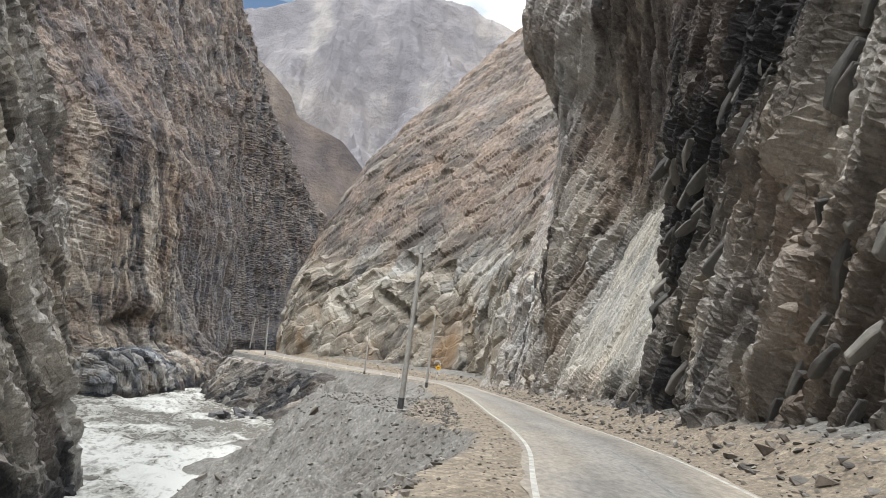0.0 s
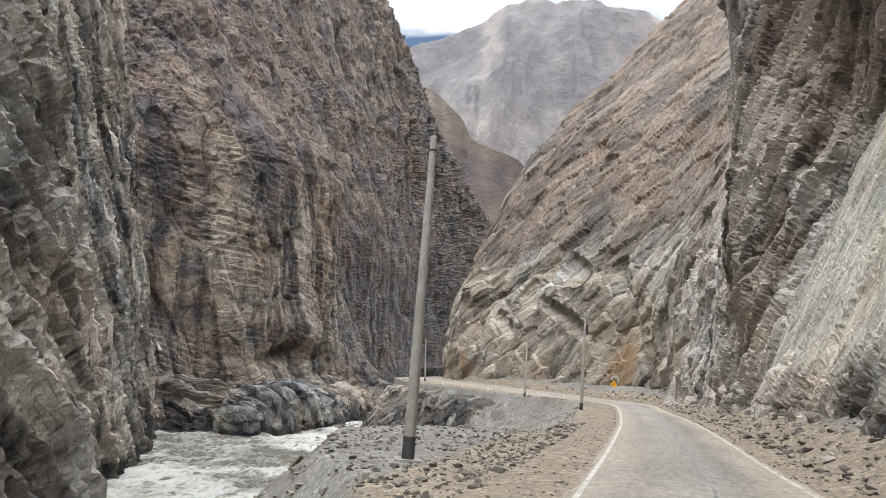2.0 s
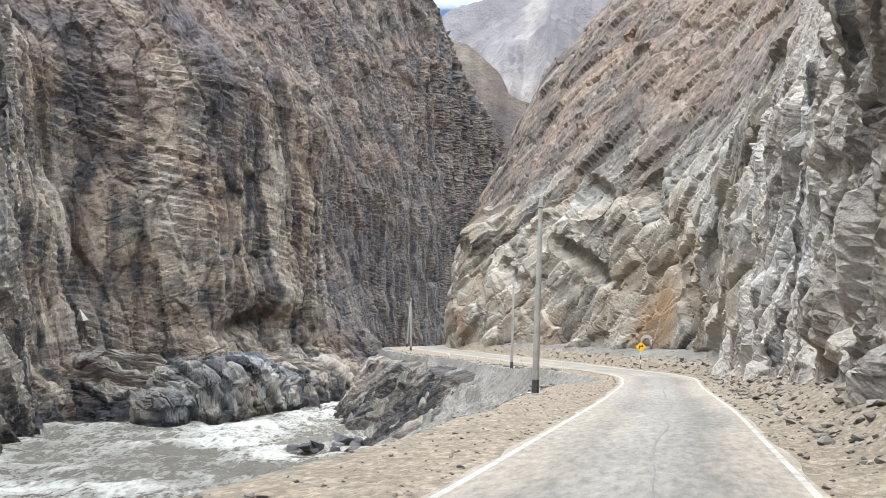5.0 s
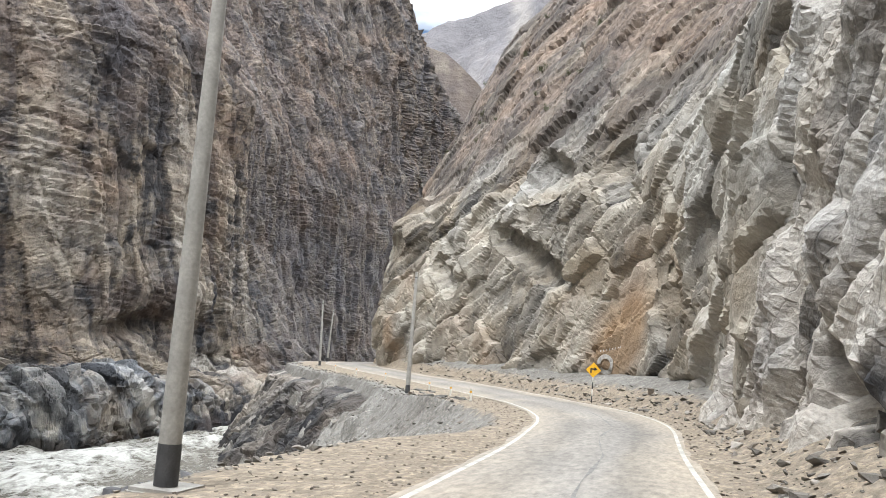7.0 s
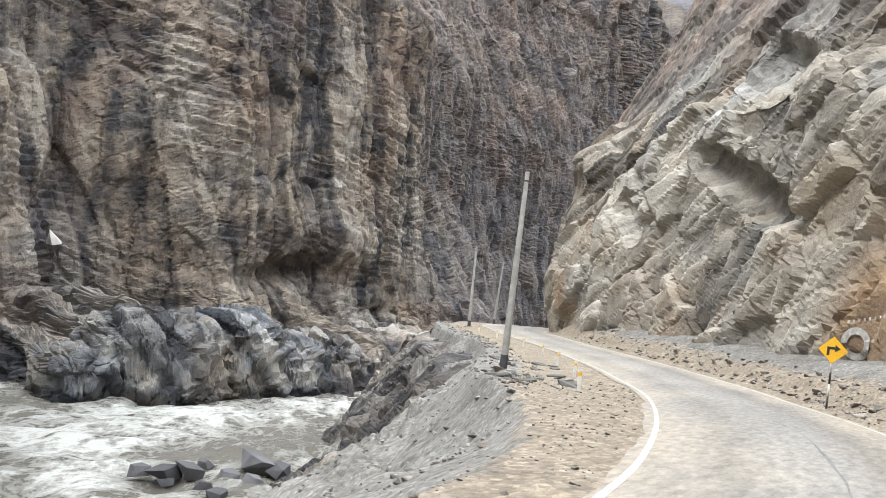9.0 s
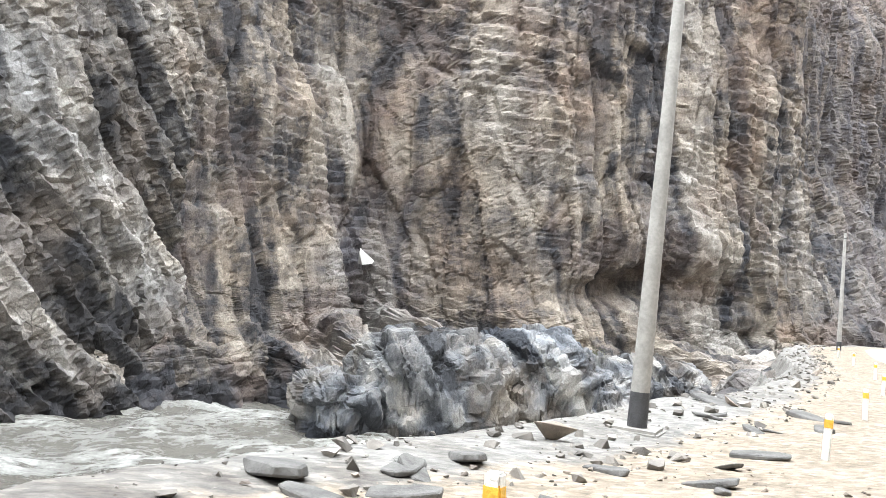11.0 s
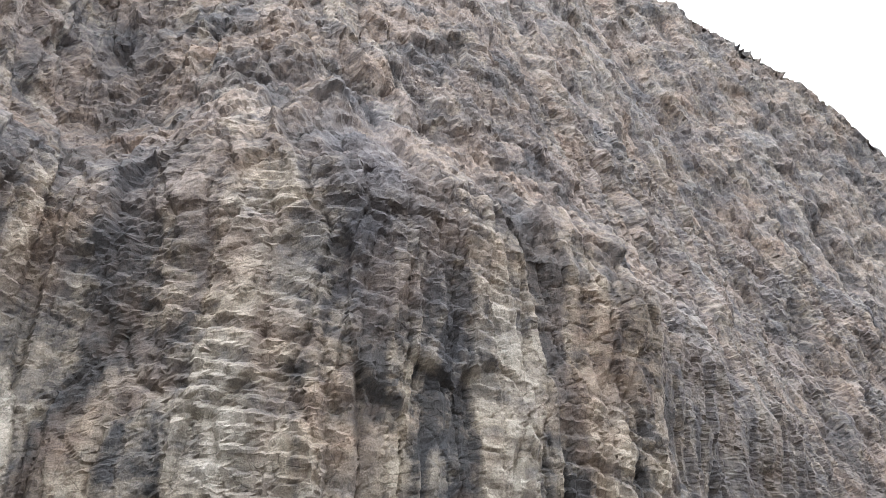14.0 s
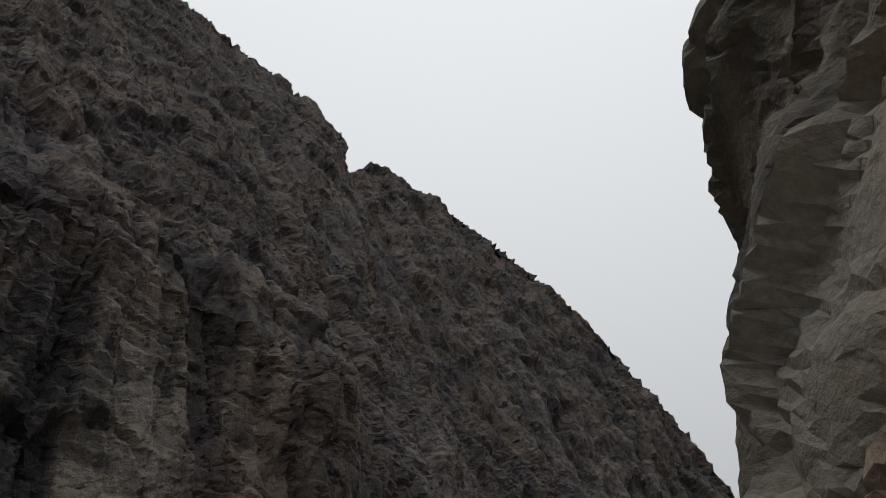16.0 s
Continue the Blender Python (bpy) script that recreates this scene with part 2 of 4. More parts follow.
HILL_ROCK = rock_material("hill_rock", [(0.075, 0.07, 0.064), (0.145, 0.133, 0.117), (0.22, 0.203, 0.177), (0.3, 0.279, 0.245), (0.4, 0.377, 0.335)], (0.19, 0.155, 0.112), HILL_BEDS, 1.0, (1.0, 0.2, 0.2), (1.2, 0.5, 0.5), 0.2, seep=(0.25, 0.165, 0.095), broken=0.5)
# pale, even lilac grey: the haze of distance is put into the rock colour
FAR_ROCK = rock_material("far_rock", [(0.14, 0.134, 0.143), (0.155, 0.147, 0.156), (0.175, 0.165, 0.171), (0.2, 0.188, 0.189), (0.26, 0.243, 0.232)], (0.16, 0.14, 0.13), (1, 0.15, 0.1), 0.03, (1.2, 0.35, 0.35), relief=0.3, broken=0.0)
RIDGE_ROCK = rock_material("ridge_rock", [(0.05, 0.042, 0.043), (0.075, 0.062, 0.06), (0.1, 0.083, 0.078), (0.135, 0.113, 0.1), (0.19, 0.163, 0.138)], (0.12, 0.09, 0.06), (1, 0.15, 0.1), 0.06, (1.2, 0.4, 0.4), relief=0.3, broken=0.0)


def plain_material(name, colour, rough=0.7, spread=0.25, scale=6.0, metal=0.0, bump=0.02):
    m, n, l, bsdf = nodes_of(name)
    co = n.new("ShaderNodeTexCoord").outputs["Object"]
    f = add_noise(n, l, co, scale, 6)
    g = add_noise(n, l, co, scale * 7, 4)
    c = add_ramp(n, l, f, [(0.3, tuple(v * (1 - spread) for v in colour)), (0.7, tuple(min(1, v * (1 + spread)) for v in colour))])
    c = mix_colour(n, l, 1.0, c, add_ramp(n, l, g, [(0.3, (0.85, 0.85, 0.85)), (0.7, (1.1, 1.1, 1.1))]), "MULTIPLY")
    l.new(c, bsdf.inputs["Base Color"])
    bsdf.inputs["Roughness"].default_value, bsdf.inputs["Metallic"].default_value = rough, metal
    if bump:
        add_bump(n, l, g, bsdf, 0.6, bump)
    return m


# ---- plan of the road: x of the edge lines and the height, by y ----
LINE_Y = np.array([-60, 0, 13.5, 24, 34, 55, 72, 80, 94, 110, 122, 127.4, 134.6, 142, 153.5, 165, 176.5, 186, 197, 208, 222, 245])
LINE_X = np.array([0.5, 0.6, 1.5, 2.5, 2.8, 2.75, 2.6, 2.35, 1.9, 1.2, 0.0, -1.1, -3.1, -5.7, -11.3, -18.2, -26.2, -33.3, -40.5, -44.5, -45.5, -41.0])
WIDE_Y = np.array([-60, 0, 20, 40, 90, 110, 120, 135, 160, 190, 245])
WIDE = np.array([4.4, 4.4, 4.3, 4.4, 4.5, 4.1, 4.8, 6.2, 7.6, 7.6, 6.5])  # carriageway, across x
ROAD_Y = np.array([-60, 0, 23, 49, 63, 96, 108, 119, 147, 160, 180, 191, 260])
ROAD_Z = np.array([1.2, 0.15, -0.55, -1.4, -1.7, -2.45, -2.65, -2.85, -3.35, -3.35, -3.1, -2.85, -2.6])
WALL_Y = np.array([-60, 0, 22, 38, 55, 69, 81, 88, 101, 118, 132, 145, 153, 160, 165, 171, 183, 190, 200, 219])
WALL_X = np.array([11, 10.6, 10.4, 10.6, 10.6, 10.2, 9.8, 9.4, 9.0, 7.2, 6.6, 4.8, 2.6, -0.8, -5.0, -10.2, -19.8, -25.5, -31.0, -41.0])  # foot of the right-hand rock
BANK_Y = np.array([-60, 0, 40, 78, 100, 120, 129, 149, 166, 173, 184, 200, 216, 249, 300, 420])
BANK_X = np.array([-12, -14, -18, -23, -26, -26, -24, -27, -34.5, -40.5, -47, -52, -55, -63, -72, -60])  # the river's near edge
RIVER_Z = -13.3
FLAT_Y = np.array([-60, 0, 16, 24, 30, 34, 40, 46, 58, 61, 64, 73, 90, 105, 110, 114, 119, 125, 131, 136, 142, 150, 168, 180, 190, 230])
FLAT_OUT = np.array([3, 2.6, 2.0, 1.4, 1.3, 2.6, 4.2, 7.4, 11, 9, 3.2, 2.8, 3, 4, 3.4, 1.7, 1.3, 1.7, 2.8, 5, 6.4, 6.4, 5, 6.5, 6, 4])  # level ground beside the road


def smooth(y, ys, xs):
    """Piecewise line with its corners rounded."""
    return sum(np.interp(y + o, ys, xs) for o in (-3, -1.5, 0, 1.5, 3)) / 5


def line_x(y): return smooth(y, LINE_Y, LINE_X)
def road_z(y): return smooth(y, ROAD_Y, ROAD_Z)
def road_w(y): return smooth(y, WIDE_Y, WIDE)


def grid_object(name, pts, mat, attrs=None, flip=False, shade=False):
    """One sheet from an array of points (rows, columns, 3)."""
    r, c = pts.shape[:2]
    me = bpy.data.meshes.new(name)
    idx = np.arange(r * c).reshape(r, c)
    quads = np.stack((idx[:-1, :-1], idx[:-1, 1:], idx[1:, 1:], idx[1:, :-1]), -1).reshape(-1, 4)
    if flip:
        quads = quads[:, ::-1]
    me.vertices.add(r * c)
    me.vertices.foreach_set("co", pts.reshape(-1).astype(np.float32))
    me.loops.add(quads.size)
    me.loops.foreach_set("vertex_index", quads.reshape(-1).astype(np.int32))
    me.polygons.add(len(quads))
    me.polygons.foreach_set("loop_start", np.arange(0, quads.size, 4, dtype=np.int32))
    me.update(calc_edges=True)
    for key, vals in (attrs or {}).items():
        me.attributes.new(key, "FLOAT", "POINT").data.foreach_set("value", vals.reshape(-1).astype(np.float32))
    me.materials.append(mat)
    me.polygons.foreach_set("use_smooth", np.full(len(quads), shade) if isinstance(shade, bool) else shade[1:, 1:].reshape(-1))
    return new(name, me)


def sheet_normals(p):
    du = np.gradient(p, axis=1)
    dv = np.gradient(p, axis=0)
    n = np.cross(du, dv)
    return n / (np.linalg.norm(n, axis=-1, keepdims=True) + 1e-9)


def break_rock(p, out, beds, blocks, big=1.0, fold=1.2, seed=0, fade=None, stain=None, shift=None, rust=None, extra=None, fine=0.26):
    """Breaks a smooth sheet p (rows, columns, 3) into bedded, jointed rock. out: a vector towards its open side. beds: rows of (normal, thickness,
    height, share of the face that shows them); blocks: rows of (cell sizes along the first bedding's axes, height). fine: the spacing of the
    sheet's points, which sets how sharp the edges are. Returns points and attributes."""
    n = sheet_normals(p)
    n *= np.sign((n * np.array(out)).sum(-1, keepdims=True))
    stray = np.random.RandomState(seed)  # uneven spacing breaks the edges at random
    p = p + sum(np.gradient(p, axis=k) * stray.uniform(-0.32, 0.32, p.shape[:2])[..., None] for k in (0, 1))
    shape = p.shape[:2]
    q = p.reshape(-1, 3)
    bent = q + fold * np.stack([fbm(q / 16.0, 3, seed + 40 + i) for i in range(3)], 1)
    disp = big * fbm(q / 20.0, 4, seed)
    tone, weight, first = np.zeros(len(q)), 0.0, None
    for k, (normal, thick, high, share, *slant) in enumerate(beds):
        axis = np.array(normal, float) / np.linalg.norm(normal)
        s = bent @ axis / thick + 0.3 * value_noise(q / (thick * 4), seed + 7 + k) + 1.6 * value_noise(q / (thick * 11), seed + 77 + k)
        if first is not None and k > 0:
            s = s + 3.7 * first  # ledges break off from bed to bed
        layer = np.floor(s)
        lo, hi = (hash3(layer + o, layer * 0 + k, layer * 0, seed + 5) for o in (0, 1))
        f = s - layer
        edge = min(0.4, max(0.09, 1.0 * fine / thick))
        t = np.clip((f - 1 + edge) / edge, 0, 1)
        mask = np.clip((0.5 + 0.5 * fbm(q / (thick * 7 + 3), 3, seed + 21 + k) - (1 - share)) * 5, 0, 1) if share < 1 else 1.0
        disp += high * mask * ((lo * (1 - t) + hi * t) - 0.5 + (slant[0] if slant else 0.25) * (f - 0.5) * (1 - t))
        if k == 0:
            first = lo
        w = (1.0, 0.5, 0.4)[min(k, 2)]
        tone += w * (lo * (1 - t) + hi * t)
        weight += w
    ax = frame_of(beds[0][0])
    loc = bent @ ax.T
    block = np.zeros(len(q))
    for k, (size, high) in enumerate(blocks):
        rel, joint, cell = facets(loc / np.array(size), seed + 60 + k, min(0.6, 1.3 * fine / min(size)))
        disp += high * (rel - 0.35 * np.clip(1 - joint / 0.08, 0, 1))
        block += cell * (0.6 if k == 0 else 0.4)
    if extra is not None:
        disp += extra(loc, q)
    if fade is not None:
        disp *= fade.reshape(-1)
    none = np.zeros(len(q))
    tone = 0.5 + 1.25 * (tone / weight - 0.5) + (none if shift is None else shift.reshape(-1))
    moved = q + n.reshape(-1, 3) * disp[:, None]
    attrs = {"bed": tone, "block": block, "stain": none if stain is None else stain.reshape(-1), "rust": none if rust is None else rust.reshape(-1)}
    return moved.reshape(*shape, 3), attrs


def bump2(a, a0, wa, b, b0, wb):
    return np.exp(-((a - a0) / wa) ** 2 - ((b - b0) / wb) ** 2)


def steps(*spans):
    """Uneven steps: spans of (start, end, step)."""
    return np.concatenate([np.arange(a0, a1, st) for a0, a1, st in spans])


# ---- left: the great wall across the river ----
GREAT_Y = np.array([110, 125, 140, 150, 160, 172, 182, 190, 198, 215, 229, 238, 255, 280, 304, 330, 397, 450, 520, 600])
GREAT_X = np.array([-60, -66, -73, -78, -83, -89, -93, -85, -76.5, -75.5, -73, -77, -83, -92, -98, -97, -98, -95, -80, -40])
CREST_Y = np.array([110, 200, 228, 262, 284, 296, 318, 340, 366, 397, 430, 460, 490, 540, 600])
CREST_Z = np.array([270, 225, 212, 206, 201, 212, 240, 228, 198, 152, 135, 115, 95, 70, 40])
FOOT_Y = np.array([110, 150, 166, 170, 174, 190, 203, 224, 234, 262, 290])
FOOT_OUT = np.array([-2, 3, 4, 13, 23, 21, 15, 8, 4, 3, 0])  # how far the water-worn ledge stands before the wall


def great_wall():
    y = steps((112, 140, 0.7), (140, 240, 0.24), (240, 400, 0.5), (400, 600, 2.2))
    z = steps((-15, -9.6, 0.26), (-9.6, -2.4, 0.07), (-2.4, 56, 0.26), (56, 110, 0.42), (110, 290, 0.95))
    Y, Z = np.meshgrid(y, z)
    crest = np.interp(Y, CREST_Y, CREST_Z)
    past = np.maximum(Z - crest, 0)
    zz = np.minimum(Z, crest) - past * 0.35
    lean = np.interp(Y, [110, 203, 228, 268, 284, 305, 322, 340, 366, 400, 600], [0.95, 0.95, 0.97, 0.8, 0.74, 0.92, 0.74, 0.66, 0.47, 0.2, 0.3])
    X = smooth(Y, GREAT_Y, GREAT_X) - lean * 0.45 * np.maximum(np.minimum(Z, crest) - 45, 0) - past * 2.5
    X -= 9 * np.clip((zz - 50) / 20, 0, 1) * np.interp(Y, [222, 270], [1, 0]) + 0.22 * np.clip(zz, 0, 55) * np.clip((186 - Y) / 10, 0, 1)
    lip = 6.9 + 1.0 * np.sin(Y * 0.23) + 0.9 * np.sin(Y * 0.71)
    ledge = 0.5 - 0.5 * np.tanh((zz + lip) / 0.9)
    X += np.interp(Y, FOOT_Y, FOOT_OUT) * ledge + np.interp(Y, [160, 200, 240, 270], [2, 4, 5, 2]) * np.clip(-zz / 12, 0, 1)
    X -= 2.6 * bump2(Y, 208, 7, zz, 1.2 + 0.2 * (Y - 208), 1.5) + 2.2 * bump2(Y, 224, 4, zz, -3.5, 1.6) - 2.2 * bump2(Y, 212, 10, zz, 7, 4)
    X -= 2.0 * bump2(Y, 184, 1.3, zz, -11, 4) + 2.0 * bump2(Y, 192, 1.0, zz, -11, 5) + 2.2 * bump2(Y, 200, 1.1, zz, -11, 5) + 1.8 * bump2(Y, 175, 1.0, zz, -11, 4)
    X += 3 * bump2(Y, 228, 3.5, zz, 43, 5)
    X += 0.5 * np.clip(16 + 0.1 * (300 - Y) - zz, 0, 32) * np.interp(Y, [232, 246, 300, 330], [0, 1, 0.8, 0])  # apron of fallen slabs past the corner
    X -= 4 * bump2(Y, 181, 2.2, zz, -9, 6)
    p = np.stack((X, Y, zz), -1)
    foot = np.clip((-zz - 4.5) / 1.5, 0, 1)
    wet = np.clip((-zz - 10.2 + 0.8 * np.sin(Y * 0.9) + 0.5 * np.sin(Y * 2.3)) / 0.9, 0, 1)
    shift = -0.85 * wet - 0.1 * foot * (1 - wet)
    for y0, w, depth in ((147, 0.8, 0.4), (164.5, 0.6, 0.35), (181, 1.3, 0.6), (186.5, 0.5, 0.35), (197.5, 0.5, 0.4), (206, 0.6, 0.4), (220.5, 0.8, 0.45), (226.5, 0.45, 0.35)):
        sway = y0 + 1.6 * np.sin(zz * 0.085 + y0) + 0.5 * np.sin(zz * 0.31 + y0)
        shift -= depth * np.exp(-((Y - sway) / w) ** 2) * np.clip((zz + 6) / 5, 0, 1)
    # above z 45 a darker tone holds down the sunlight on the set-back ledge
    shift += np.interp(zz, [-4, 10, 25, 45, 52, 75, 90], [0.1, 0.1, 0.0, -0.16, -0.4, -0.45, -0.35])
    rust = np.clip((zz - 22) / 35, 0, 1) * np.interp(Y, [140, 200, 330, 400], [0.5, 0.6, 0.6, 0.4])
    stain = 0.6 * np.clip((Y + 0.2 * zz - 238) / 18, 0, 1) * np.interp(zz, [28, 62], [1, 0.2]) + 0.6 * bump2(Y, 181, 6, zz, 3, 9) + 0.8 * bump2(Y, 201, 5, zz, 52, 14)
    shelf = np.exp(-((zz + lip) / 1.8) ** 2)

    def boulders(loc, q):
        past = np.clip((q[:, 1] - 234) / 14, 0, 1)
        far = past > 0
        past[far] *= 2.4 * facets(loc[far] / np.array((9.0, 12.0, 15.0)), 23, 0.15)[0] + 0.8 * facets(loc[far] / np.array((4.0, 6.0, 5.0)), 29, 0.3)[0]
        high = np.clip((q[:, 2] - 50) / 20, 0, 1) * np.interp(q[:, 2], [100, 150], [1, 0.55])
        up = high > 0
        high[up] *= 2.2 * facets(loc[up] / np.array((4.5, 6.0, 7.0)), 37, 0.2)[0] + 0.5 * facets(loc[up] / np.array((2.4, 3.5, 2.0)), 41, 0.4)[0]
        on = shelf.reshape(-1)
        top = on > 0.02
        heap = np.zeros(len(q))
        heap[top] = on[top] * 1.1 * facets(q[top] / np.array((2.4, 2.6, 1.5)), 31, 0.15)[0]
        return past + high + heap + 1.4 * foot.reshape(-1) * facets(loc / np.array((3.2, 3.4, 5.5)), 19, 0.2)[0]
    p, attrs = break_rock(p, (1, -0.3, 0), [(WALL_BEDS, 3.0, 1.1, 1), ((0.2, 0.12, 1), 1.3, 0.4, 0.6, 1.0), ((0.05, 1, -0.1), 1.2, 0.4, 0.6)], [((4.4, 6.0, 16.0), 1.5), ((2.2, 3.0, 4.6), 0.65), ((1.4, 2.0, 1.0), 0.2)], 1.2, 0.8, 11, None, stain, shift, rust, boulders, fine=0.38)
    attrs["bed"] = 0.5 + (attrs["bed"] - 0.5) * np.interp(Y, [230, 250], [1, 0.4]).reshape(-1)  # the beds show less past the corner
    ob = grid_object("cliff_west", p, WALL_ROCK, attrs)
    return tagged(ob, "towering brown and grey cliff of upright rock beds above the river", "cliff", kind="structure")


def near_left_cliff():
    ys = np.array([-60, 10, 40, 60, 69, 74, 78, 84, 96, 104, 118, 132, 150, 160])
    xs = np.array([-24, -25.5, -28, -31, -32, -32.5, -36, -42, -49, -53, -59, -66, -75, -84])
    y = steps((-50, 20, 1.2), (20, 158, 0.3))
    z = steps((-15, 40, 0.33), (40, 90, 0.8))
    Y, Z = np.meshgrid(y, z)
    X = smooth(Y, ys, xs) - np.interp(Z, [-15, -13, 5, 13, 25, 45, 90], [-4, -3.6, 0, 1.8, 4.5, 9, 24]) * np.interp(Y, [0, 80, 130, 158], [1, 1, 0.8, 0.6])
    p = np.stack((X, Y, Z), -1)
    p, attrs = break_rock(p, (1, -0.3, 0), [(RIB_BEDS, 2.2, 1.2, 1, 1.0), (RIB_BEDS, 0.8, 0.4, 0.7, 0.8), ((0.3, -0.4, 1), 2.0, 0.2, 0.5, 0.8)], [((1.8, 4.0, 7.0), 1.5), ((0.9, 2.0, 3.0), 0.6), ((0.6, 0.9, 1.1), 0.12)], 0.9, 1.0, 23, None, None, -0.5 * np.clip((-Z - 10.8) / 1.0, 0, 1), fine=0.45)
    ob = grid_object("cliff_southwest", p, RIB_ROCK, attrs)
    return tagged(ob, "dark grey slabby cliff rising straight from the river", "cliff", kind="structure")


# ---- right: the rock along the road ----
def near_right_cliff():
    y = steps((-50, 10, 0.8), (10, 92, 0.145), (92, 128, 0.2))
    z = steps((-4.2, 24, 0.145), (24, 36, 0.25), (36, 70, 0.8))
    Y, Z = np.meshgrid(y, z)
    H = Z - road_z(Y)
    X = smooth(Y, WALL_Y, WALL_X)
    X += 0.06 * np.maximum(H - 36, 0)
    pale = np.clip((Y - 45) / 2.5, 0, 1) * np.clip((80 - Y) / 6, 0, 1)
    X += pale * np.interp(H, [0, 3, 16, 22, 28, 34], [0, 0.6, 5.2, 4.8, 3.4, 1.5])
    over = np.interp(Y, [-50, 10, 30, 60, 70, 79, 85, 92], [0.2, 0.2, 0.15, 0.1, 0.2, 0.85, 0.85, 0])
    X -= over * np.interp(H, [0, 26, 29, 32, 34, 37, 50, 70], [0, 0.2, 1.0, 3.2, 4.8, 5.6, 5, 2])
    X += np.interp(Y, [84, 96, 128], [0, 1, 1]) * np.interp(H, [0, 14, 40, 70], [0, 1.5, 10, 28])
    X -= 0.6 * np.clip(1.2 - H, 0, 1.2)
    p = np.stack((X, Y, Z), -1)
    fade = np.clip(H / 1.5 + 0.5, 0.35, 1)
    stain = 0.9 * pale * np.clip((H - 1.5) / 2.5, 0, 1) * np.clip((17.5 - H) / 2, 0, 1) * np.clip((81 - Y - 0.5 * H) / 4, 0, 1)
    # darker with height before y 46; past 70 paler, offsetting overhang shade in colour
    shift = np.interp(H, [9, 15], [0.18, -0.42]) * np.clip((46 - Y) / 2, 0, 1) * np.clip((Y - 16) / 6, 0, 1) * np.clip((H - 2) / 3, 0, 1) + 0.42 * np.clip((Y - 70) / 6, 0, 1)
    rust = 0.5 * np.clip((H - 14) / 8, 0, 1) + 0.5 * bump2(Y, 27, 5, H, 8, 4)

    def knobs(loc, q):
        on = np.clip((q[:, 1] - 84) / 8, 0, 1)
        far = on > 0
        on[far] *= 3.4 * facets(q[far] / np.array((3.0, 3.4, 4.4)), 43, 0.12)[0] + 1.2 * facets(q[far] / np.array((1.2, 1.5, 1.4)), 47, 0.25)[0]
        return on
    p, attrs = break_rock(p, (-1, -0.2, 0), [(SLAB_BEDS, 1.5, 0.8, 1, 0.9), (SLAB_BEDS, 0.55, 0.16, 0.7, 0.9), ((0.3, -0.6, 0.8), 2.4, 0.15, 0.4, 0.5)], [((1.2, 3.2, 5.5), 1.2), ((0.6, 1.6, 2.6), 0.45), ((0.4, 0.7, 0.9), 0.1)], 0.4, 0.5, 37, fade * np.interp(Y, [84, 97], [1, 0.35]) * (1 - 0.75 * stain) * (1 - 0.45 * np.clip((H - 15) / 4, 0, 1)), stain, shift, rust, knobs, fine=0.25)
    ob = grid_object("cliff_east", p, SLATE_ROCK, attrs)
    return tagged(ob, "overhanging dark slabby rock face beside the road", "cliff", kind="structure")


